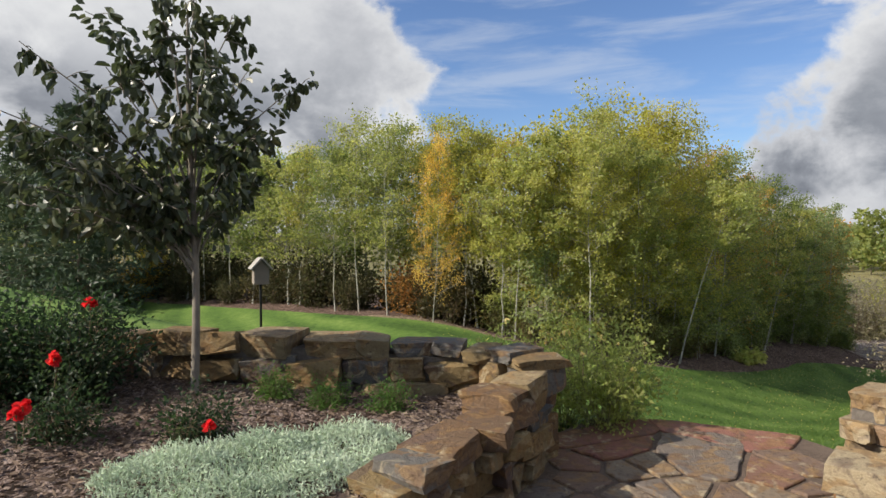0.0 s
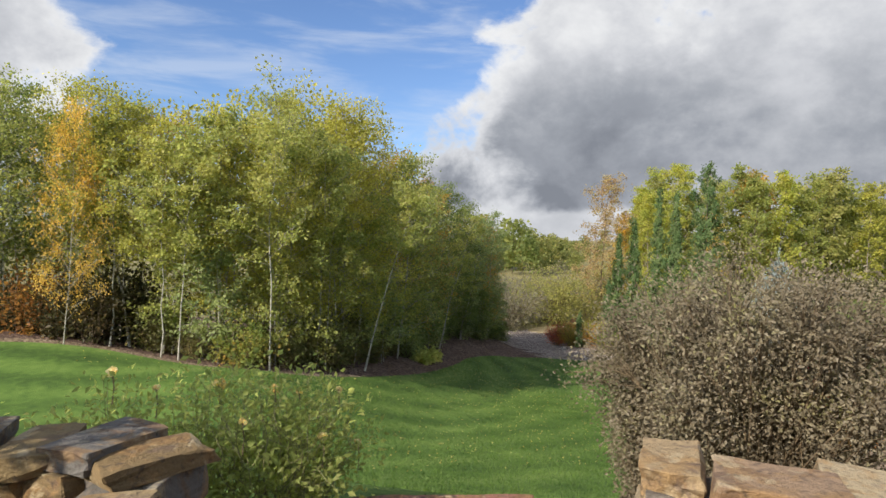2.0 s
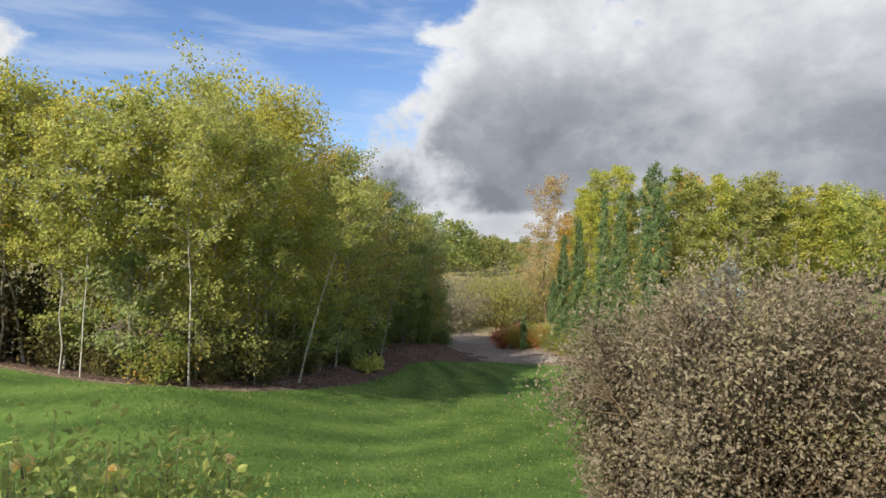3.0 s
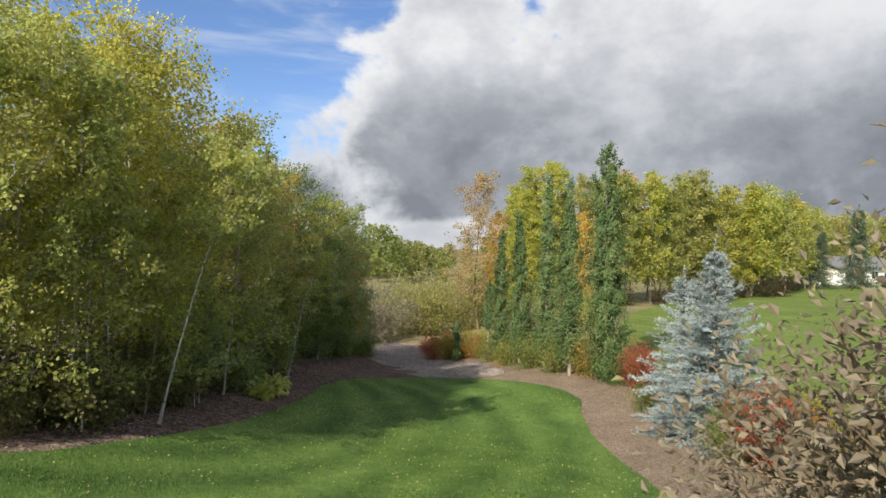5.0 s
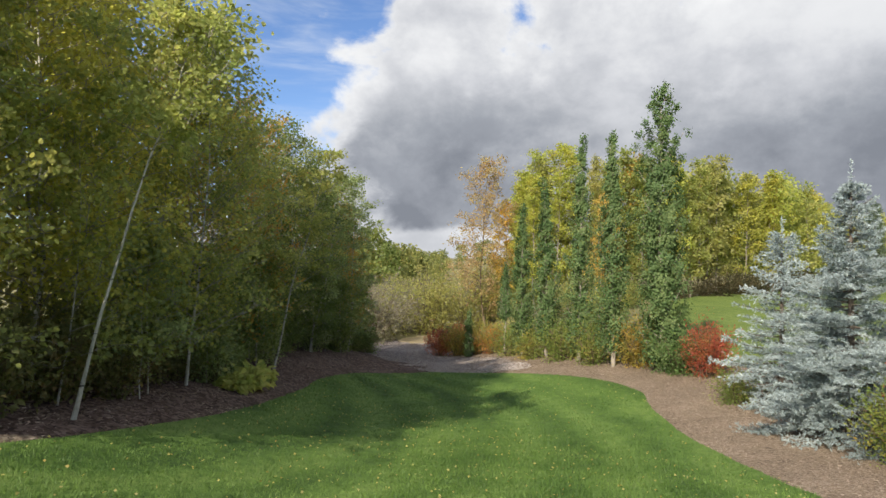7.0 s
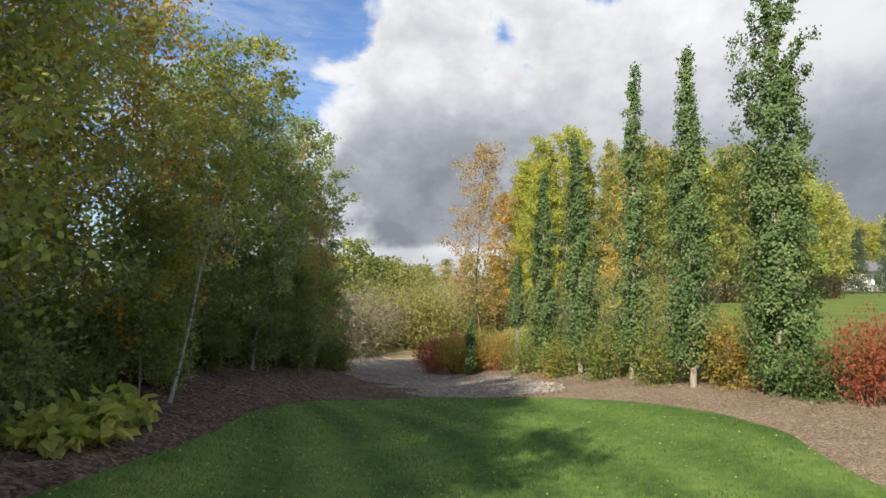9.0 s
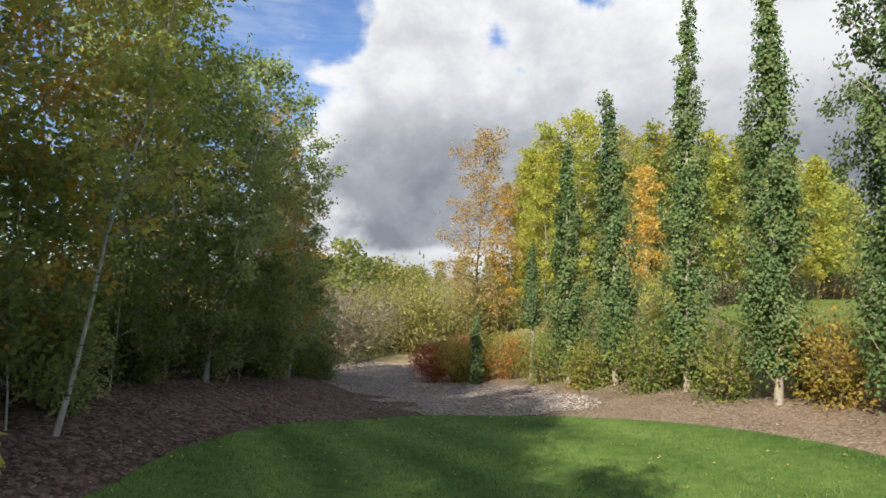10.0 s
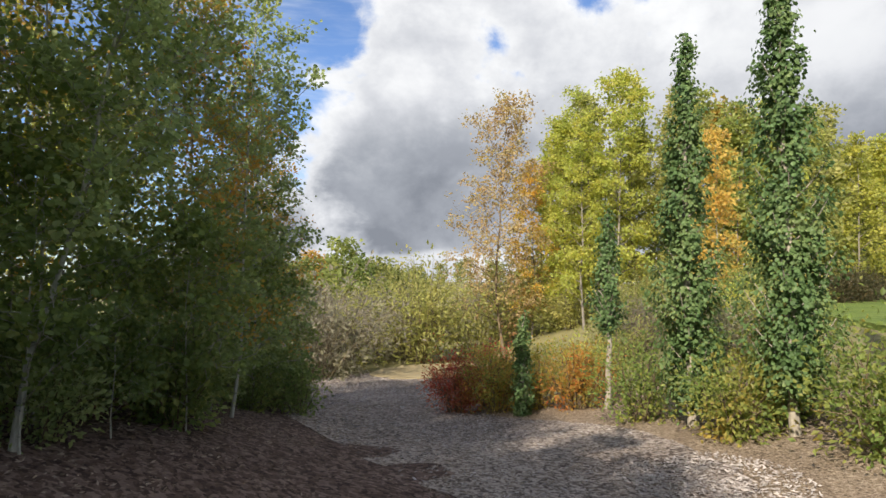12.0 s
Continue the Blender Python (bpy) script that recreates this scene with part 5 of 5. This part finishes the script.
wood_shreds("wood_chips", SPILL, 2400, 0.05, 0.05, leaf_material("pale_chip", (0.26, 0.225, 0.2), (0.37, 0.33, 0.3), (0.48, 0.44, 0.4), through_light=0.02), "pale fresh wood chips spilt beside the lawn", 35)


def terrace():
    """Irregular flagstones with sunken joints."""
    rng = np.random.default_rng(21)
    ob = tagged(new("terrace"), "flagstone terrace of irregular brown stones with gritty joints", "terrace", kind="structure")
    ring = np.array([(-6, -6), (9, -6), (5.2, 0.2), (3.4, 2.2), (2.5, 3.2), (2.45, 3.9), (2.9, 4.4), (2.75, 4.75), (1.95, 5.12), (1.3, 5.25), (0.75, 4.7), (0.6, 4.1), (0.1, 3.2), (-0.6, 2.4), (-1.1, 2.2), (-6, 2.3)])
    rim = np.array([(2.9, 4.2), (2.8, 4.72), (1.95, 5.12), (1.3, 5.25), (0.75, 4.75)])
    base = Shape()
    co, _, faces, *_ = delaunay_2d_cdt([Vector(p) for p in ring], [(i, (i + 1) % len(ring)) for i in range(len(ring))], [], 1, 1e-5)
    base.add([(c.x, c.y, 0.108) for c in co], [list(f) + [f[-1]] for f in faces if len(f) == 3])
    piece("joint_bed", base.data("joint_bed"), JOINT, ob)
    gx, gy = np.meshgrid(np.arange(-4.4, 5.2, 0.46), np.arange(-1.4, 5.9, 0.46))
    seeds = np.column_stack([gx.ravel(), gy.ravel()]) + rng.normal(scale=0.2, size=(gx.size, 2))
    nx, ny = np.meshgrid(np.arange(-0.6, 3.6, 0.31), np.arange(1.3, 4.2, 0.31))
    small = np.column_stack([nx.ravel(), ny.ravel()]) + rng.normal(scale=0.1, size=(nx.size, 2))
    near = (seeds[:, 0] > -0.8) & (seeds[:, 0] < 3.8) & (seeds[:, 1] > 1.1) & (seeds[:, 1] < 4.2)
    seeds = np.vstack([seeds[~near], small])
    seeds = seeds[(seeds[:, 1] < 4.2) | (rng.random(len(seeds)) < 0.3)]
    for i, c in enumerate(seeds):
        if not inside(np.array([c[0]]), np.array([c[1]]), ring)[0]:
            continue
        cell = [c + (0.8 if c[1] < 4.2 else 0.95) * np.array(q) for q in ((-1, -0.8), (1, -0.8), (1, 0.8), (-1, 0.8))]
        order = np.argsort(((seeds - c) ** 2).sum(1))[1:16]
        for o in seeds[order]:
            mid, nor = (c + o) / 2, o - c
            nor = nor / np.linalg.norm(nor)
            mid = mid - nor * 0.016
            out = []
            for k in range(len(cell)):
                a, b = cell[k], cell[(k + 1) % len(cell)]
                da, db = np.dot(a - mid, nor), np.dot(b - mid, nor)
                if da <= 0:
                    out.append(a)
                if da * db < 0:
                    out.append(a + (b - a) * da / (da - db))
            cell = out
            if len(cell) < 3:
                break
        for e0, e1 in zip(rim[:-1], rim[1:]):
            nor = np.array([e0[1] - e1[1], e1[0] - e0[0]])
            out = []
            for k in range(len(cell)):
                a, b = cell[k], cell[(k + 1) % len(cell)]
                da, db = np.dot(a - e0, nor), np.dot(b - e0, nor)
                if da >= 0:
                    out.append(a)
                if da * db < 0:
                    out.append(a + (b - a) * da / (da - db))
            cell = out
        if len(cell) < 3:
            continue
        bm = bmesh.new()
        rough = []
        for k in range(len(cell)):
            a, b = cell[k] - c, cell[(k + 1) % len(cell)] - c
            long = np.linalg.norm(b - a)
            if long < 0.03:
                continue
            rough.append(a * 0.97)
            for q in np.arange(1, int(long / 0.09)) / max(1, int(long / 0.09)):
                rough.append((a + (b - a) * q) * (0.985 + rng.normal(scale=0.028)))
        if len(rough) < 3:
            continue
        face = bm.faces.new([bm.verts.new((*p, 0)) for p in rough])
        top = bmesh.ops.extrude_face_region(bm, geom=[face])
        lift = 0.018 + rng.uniform(0, 0.008)
        tv = [g for g in top["geom"] if isinstance(g, bmesh.types.BMVert)]
        for v in tv:
            v.co.z = lift + rng.normal(scale=0.002)
        bmesh.ops.recalc_face_normals(bm, faces=bm.faces)
        bmesh.ops.bevel(bm, geom=[e for e in bm.edges if all(v.co.z > 0.008 for v in e.verts)], offset=0.007, segments=1, affect="EDGES")
        red = c[1] > 4.2 - 0.1 * (c[0] - 2)
        st = part("flagstone", bm, RED_STONE if red else FLAG_STONE, ob)
        st.location = (c[0], c[1], 0.102)


terrace()


# ---------------------------------------------------------------- raised bed and terrace planting
def bed(x, y, rz=0.0, s=1.0):
    return pose(x, y, float(bed_height(x, y)) - 0.02, 0, 0, rz) @ Matrix.Scale(s, 4)


def young_tree_shapes(seed):
    """A forked young tree: a bare stem, then long limbs, each ending in a lobe of hanging curled leaves."""
    rng = np.random.default_rng(seed)
    trunk, branch, crown = Shape(), Shape(), Shape()
    zs = np.linspace(-0.1, 2.6, 9)
    path = np.column_stack([0.02 * np.sin(zs * 2.1), 0.02 * np.cos(zs * 1.7) - 0.02, zs])
    trunk.tube(path, np.interp(zs, (0, 1.0, 2.6), (0.031, 0.023, 0.007)), 10)
    # reach across, reach back, height of the end, height of the fork
    limbs = ((-1.05, 0.2, 2.38, 1.1), (-1.22, -0.2, 1.95, 1.0), (-1.35, 0.3, 1.5, 0.95), (-0.95, -0.3, 1.3, 0.9), (-0.62, 0.3, 2.66, 1.3), (-0.26, -0.2, 2.85, 1.5), (0.02, 0.15, 2.86, 1.7),
             (0.26, -0.1, 2.58, 1.5), (0.36, 0.3, 2.28, 1.3), (0.72, 0.05, 2.2, 1.2), (0.5, -0.25, 1.84, 1.0), (0.42, 0.35, 1.5, 0.9), (-0.5, 0.5, 1.7, 1.0), (-0.45, -0.5, 2.1, 1.1), (0.1, 0.6, 2.0, 1.2), (0.1, -0.5, 2.3, 1.3), (-0.7, 0.0, 1.9, 1.05), (-0.3, 0.2, 2.4, 1.4), (-0.35, -0.25, 1.45, 0.9), (-1.0, 0.1, 1.7, 0.9), (-0.75, -0.35, 1.55, 0.85), (-1.2, 0.15, 1.78, 0.95), (0.3, -0.3, 1.75, 0.9), (-0.6, 0.25, 1.3, 0.8))
    spots, outs = [], []
    for across, back, high, fork in limbs:
        t = np.linspace(0, 1, 7)[:, None]
        base = np.array([np.interp(fork, zs, path[:, c]) for c in range(3)])
        line = base + (np.array([across, back, high]) - base) * t + np.array([-across * 0.35, -back * 0.3, 0.3]) * (t * (1 - t)) + rng.normal(scale=0.014, size=(7, 3)) * t
        branch.tube(line, np.linspace(0.01, 0.003, 7), 5, cap=False)
        for c in range(17):
            tt = rng.uniform(0.12, 1.0) ** 0.6
            foot = np.array([np.interp(tt, t[:, 0], line[:, k]) for k in range(3)])
            way = rng.normal(size=3) * [1, 1, 0.6]
            way /= np.linalg.norm(way)
            end = foot + way * rng.uniform(0.05, 0.19)
            branch.tube(np.array([foot, (foot + end) / 2 + [0, 0, 0.012], end]), (0.004, 0.003, 0.002), 4, cap=False)
            m = rng.integers(4, 9)
            p = foot + (end - foot) * rng.uniform(0.3, 1.1, (m, 1)) + rng.normal(scale=0.028, size=(m, 3))
            spots.append(p), outs.append(way * 0.6 + rng.normal(scale=0.45, size=(m, 3)) + [0, 0, -0.35])
    spots, outs = np.vstack(spots), np.vstack(outs)
    crown.leaves(spots, outs, 0.088 * rng.uniform(0.7, 1.2, len(spots)), 0.56, 0.24, rng, 0.5, True, rng.normal(size=spots.shape) + [0, 0, 0.8])
    return trunk.data("trunk", True), branch.data("limbs", True), crown.data("crown")


tree("young_tree", young_tree_shapes(200), GREY_BARK, YOUNG_LEAF, "young ornamental tree with drooping glossy dark leaves in the raised bed", "tree", "", bed(-1.72, 4.25, 20))


def bloom(name, petals, size, mat, label, at, group):
    rng = np.random.default_rng(int(abs(at[0]) * 1000) % 9999)
    s = Shape()
    n = petals
    d = rng.normal(size=(n, 3)) * [1, 1, 0.6] + [0, 0, 0.5]
    d /= np.linalg.norm(d, axis=1)[:, None]
    s.leaves(d * size * 0.12, d, size * rng.uniform(0.4, 0.62, n), 1.1, 0.22, rng, 0, True)
    stem = Shape()
    stem.tube(np.array([(0, 0, -0.16), (0.008, 0, -0.08), (0, 0, 0)]), (0.003, 0.003, 0.004), 4)
    t = thing(name, label, "flower", group, pose(*at))
    piece("petals", s.data("petals"), mat, t)
    piece("stem", stem.data("stem"), CANE, t)


ROSES = [shrub_shapes(210 + i, R, H, n, 0.05, 18, 0.2, 0.62, 0.09, stem=0.007) for i, (R, H, n) in enumerate(((0.62, 0.85, 3800), (0.5, 0.55, 2200), (0.42, 0.42, 1500)))]
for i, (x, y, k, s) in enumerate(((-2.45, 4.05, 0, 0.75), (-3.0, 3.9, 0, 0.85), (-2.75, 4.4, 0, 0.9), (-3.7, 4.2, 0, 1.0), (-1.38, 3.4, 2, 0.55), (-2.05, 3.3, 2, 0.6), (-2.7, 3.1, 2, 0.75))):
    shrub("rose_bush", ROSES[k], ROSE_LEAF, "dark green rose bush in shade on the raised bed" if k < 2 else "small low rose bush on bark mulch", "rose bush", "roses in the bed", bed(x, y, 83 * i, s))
for i, (x, y, z, s) in enumerate(((-2.2, 3.48, 0.98, 0.08), (-2.02, 2.95, 0.86, 0.07), (-2.0, 2.87, 0.84, 0.06), (-1.2, 3.15, 0.7, 0.06), (-2.35, 4.1, 1.22, 0.08))):
    bloom("red_rose", 22, s, RED_PETAL, "red rose bloom on its bush", (x, y, z), "red roses")

MOUND = shrub_shapes(220, 0.19, 0.2, 1500, 0.036, 24, 0.0, 0.3, 0.032, stem=0.003, dome=0.6)
for i, (x, y) in enumerate(((-1.2, 4.35), (-0.8, 4.25), (-0.36, 4.1))):
    shrub("low_mound_plant", MOUND, MOUND_LEAF, "small round green mound plant on bark mulch", "plant", "mound plants", bed(x, y, 50 * i, 0.85))


def silver_mat():
    rng = np.random.default_rng(9)
    ring = curve([(-0.22, 3.55), (-0.6, 3.6), (-1.1, 3.3), (-1.4, 3.1), (-1.58, 2.85), (-1.45, 2.55), (-1.05, 2.45), (-0.6, 2.68), (-0.28, 3.1)], 0.15)
    p = rng.uniform((-2.1, 2.35), (-0.15, 3.7), (15000, 2))
    p = p[inside(p[:, 0], p[:, 1], ring)]
    edge = np.array([np.min(np.hypot(ring[:, 0] - a, ring[:, 1] - b)) for a, b in p])
    z = bed_height(p[:, 0], p[:, 1]) + 0.13 * np.minimum(1, edge / 0.15) * (0.75 + 0.4 * np.sin(p[:, 0] * 9) * np.cos(p[:, 1] * 11)) * rng.uniform(0.35, 1, len(p))
    s = Shape()
    at = np.repeat(np.column_stack([p, z]), 4, 0) + rng.normal(scale=0.018, size=(len(p) * 4, 3))
    s.leaves(at, rng.normal(size=at.shape) + [0, 0, 0.9], 0.026 * rng.uniform(0.6, 1.4, len(at)), 0.25, 0.1, rng)
    tagged(piece("silver_groundcover", s.data("silver_groundcover"), SILVER_LEAF), "mat of feathery silver-green groundcover spilling towards the wall", "plant", kind="stuff")


silver_mat()

YELLOW_ROSE = shrub_shapes(230, 0.45, 1.0, 1900, 0.047, 26, 0.4, 0.55, 0.075, stem=0.0055)
for i, (x, y, s) in enumerate(((1.28, 4.98, 0.92), (1.52, 5.18, 0.85), (1.05, 5.3, 0.92), (0.55, 5.3, 0.85), (-0.1, 5.35, 0.68))):
    shrub("yellow_rose_bush", YELLOW_ROSE, YROSE_LEAF, "airy rose bush with thin canes and pale yellow blooms", "rose bush", "yellow roses", pose(x, y, 0.02, 0, 0, 70 * i) @ Matrix.Scale(s, 4), GREEN_CANE)
for i, (x, y, z, s) in enumerate(((1.1, 4.85, 0.78, 0.05), (1.3, 5.05, 0.87, 0.07), (1.5, 4.85, 0.66, 0.05), (1.7, 5.2, 0.8, 0.045), (1.05, 5.25, 0.88, 0.075), (1.5, 5.3, 0.78, 0.045), (1.75, 5.0, 0.55, 0.045), (0.55, 5.3, 0.98, 0.06), (0.75, 5.3, 0.88, 0.045))):
    bloom("yellow_rose", 16, 0.85 * s, YELLOW_PETAL, "pale yellow rose bloom with peach edges", (x, y, z - 0.05), "yellow rose blooms")


def birdhouse(x, y):
    z0 = float(land(x, y))
    t = thing("birdhouse", "small wooden birdhouse with a pitched roof on a black pole", "birdhouse", m=pose(x, y, z0, 0, 0, 25))
    pole = Shape()
    top = 1.28 - z0
    pole.tube(np.array([(0, 0, -0.2), (0, 0, 0.6), (0, 0, top - 0.1)]), (0.013, 0.013, 0.013), 10)
    piece("pole", pole.data("pole", True), BLACK_IRON, t)
    bm = bmesh.new()
    w, d, hh = 0.075, 0.08, 0.16
    prof = [(-w, 0), (w, 0), (w, hh), (0, hh + 0.085), (-w, hh)]
    a = [bm.verts.new((px, -d, top - 0.12 + pz)) for px, pz in prof]
    b = [bm.verts.new((px, d, top - 0.12 + pz)) for px, pz in prof]
    bm.faces.new(a), bm.faces.new(b[::-1])
    for i in range(5):
        bm.faces.new((a[i], b[i], b[(i + 1) % 5], a[(i + 1) % 5]))
    bmesh.ops.recalc_face_normals(bm, faces=bm.faces)
    box = part("box", bm, BIRD_WOOD, t)
    for sgn in (-1, 1):
        bm = bmesh.new()
        bmesh.ops.create_cube(bm, size=1.0)
        bmesh.ops.bevel(bm, geom=bm.edges[:], offset=0.02, segments=1, affect="EDGES")
        r = part("roof_board", bm, BIRD_ROOF, t)
        r.matrix_basis = pose(sgn * 0.056, 0, top - 0.12 + hh + 0.052, 0, sgn * 48, 0) @ Matrix.Diagonal((0.155, 0.23, 0.016, 1))
    hole = Shape()
    hole.tube(np.array([(0, -d - 0.004, top - 0.03), (0, -d + 0.01, top - 0.03)]), (0.024, 0.024), 14)
    piece("entrance_hole", hole.data("entrance_hole"), BLACK_IRON, box, "dark round entrance hole")


birdhouse(-1.89, 6.4)


# ---------------------------------------------------------------- grass and fallen leaves
def grass(count, box, seed, tall):
    rng = np.random.default_rng(seed)
    p = rng.uniform(box[:2], box[2:], (count, 2))
    p += rng.normal(scale=0.9, size=p.shape)
    p = p[inside(p[:, 0], p[:, 1], LAWN_RING)]
    at = np.column_stack([p, land(p[:, 0], p[:, 1]) + 0.045])
    n = len(at)
    lean = rng.normal(scale=0.45, size=(n, 3))
    lean[:, 2] = 1
    side = rng.normal(size=(n, 3)) * [1, 1, 0]
    side /= np.linalg.norm(side, axis=1)[:, None] + 1e-9
    hgt = tall * rng.uniform(0.5, 1.3, n)[:, None]
    pts = np.stack([at - side * 0.005, at + side * 0.005, at + lean * hgt], 1)
    s = Shape()
    s.add(pts, np.arange(n)[:, None] * 3 + [0, 1, 2, 2])
    tagged(piece("grass_blades", s.data("grass_blades"), BLADE), "short mown grass blades of the lawn", "grass", kind="stuff")


grass(160000, (2.5, 7.0, 13.5, 17.0), 41, 0.04)
grass(100000, (9.0, 13.0, 20.5, 26.0), 42, 0.045)


def fallen(count, box, seed):
    rng = np.random.default_rng(seed)
    p = rng.uniform(box[:2], box[2:], (count, 2))
    p = p[inside(p[:, 0], p[:, 1], LAWN_RING)]
    at = np.column_stack([p, land(p[:, 0], p[:, 1]) + 0.085])
    s = Shape()
    s.leaves(at, rng.normal(size=at.shape) * [1, 1, 0.15], 0.034 * rng.uniform(0.6, 1.2, len(at)), 0.85, 0.1, rng)
    tagged(piece("fallen_leaves", s.data("fallen_leaves"), FALLEN), "pale yellow fallen leaves on the grass", "leaves", kind="stuff")


fallen(2400, (0.0, 9.0, 14.0, 24.0), 43)
fallen(1300, (8.0, 10.0, 20.5, 26.0), 44)


def box_part(name, size, at, mat, parent, label="", edge=0.02):
    bm = bmesh.new()
    bmesh.ops.create_cube(bm, size=1.0)
    bmesh.ops.scale(bm, vec=size, verts=bm.verts)
    bmesh.ops.translate(bm, vec=at, verts=bm.verts)
    bmesh.ops.bevel(bm, geom=bm.edges[:], offset=edge, segments=1, affect="EDGES")
    return part(name, bm, mat, parent, label)


def far_house():
    """A long low house at the end of the hillside lawn."""
    t = thing("house", "long low white house with a grey roof beyond the lawn", "house", m=pose(98, 30.6, -3.0, 0, 0, -12))
    box_part("wall", (16, 7, 2.5), (1, 3.5, 1.25), HOUSE_WHITE, t)
    bm = bmesh.new()
    ends = []
    for x in (-7.5, 9.5):
        ends.append([bm.verts.new((x, y, z)) for y, z in ((-0.5, 2.4), (3.5, 3.7), (7.5, 2.4), (7.5, 2.56), (3.5, 3.88), (-0.5, 2.56))])
    a, b = ends
    bm.faces.new(a), bm.faces.new(b[::-1])
    for i in range(6):
        bm.faces.new((a[i], b[i], b[(i + 1) % 6], a[(i + 1) % 6]))
    bmesh.ops.recalc_face_normals(bm, faces=bm.faces)
    part("roof", bm, ROOF_GREY, t)
    for x in (-4.6, -1.6, 1.6, 5.0):
        wf = box_part("window", (1.7, 0.1, 1.1), (x, -0.03, 1.5), TRIM_WHITE, t)
        for sx in (-0.39, 0.39):
            box_part("pane", (0.7, 0.05, 0.92), (x + sx, -0.075, 1.5), PANE_DARK, wf, "dark window pane", 0.005)


HOUSE_WHITE = plain_material("white_siding", (0.78, 0.76, 0.72), 0.7, 3.0)
TRIM_WHITE = plain_material("white_trim", (0.8, 0.8, 0.78), 0.5)
ROOF_GREY = plain_material("grey_shingle", (0.16, 0.16, 0.165), 0.9, 6.0)
PANE_DARK = plain_material("dark_glass", (0.03, 0.035, 0.04), 0.1)
far_house()
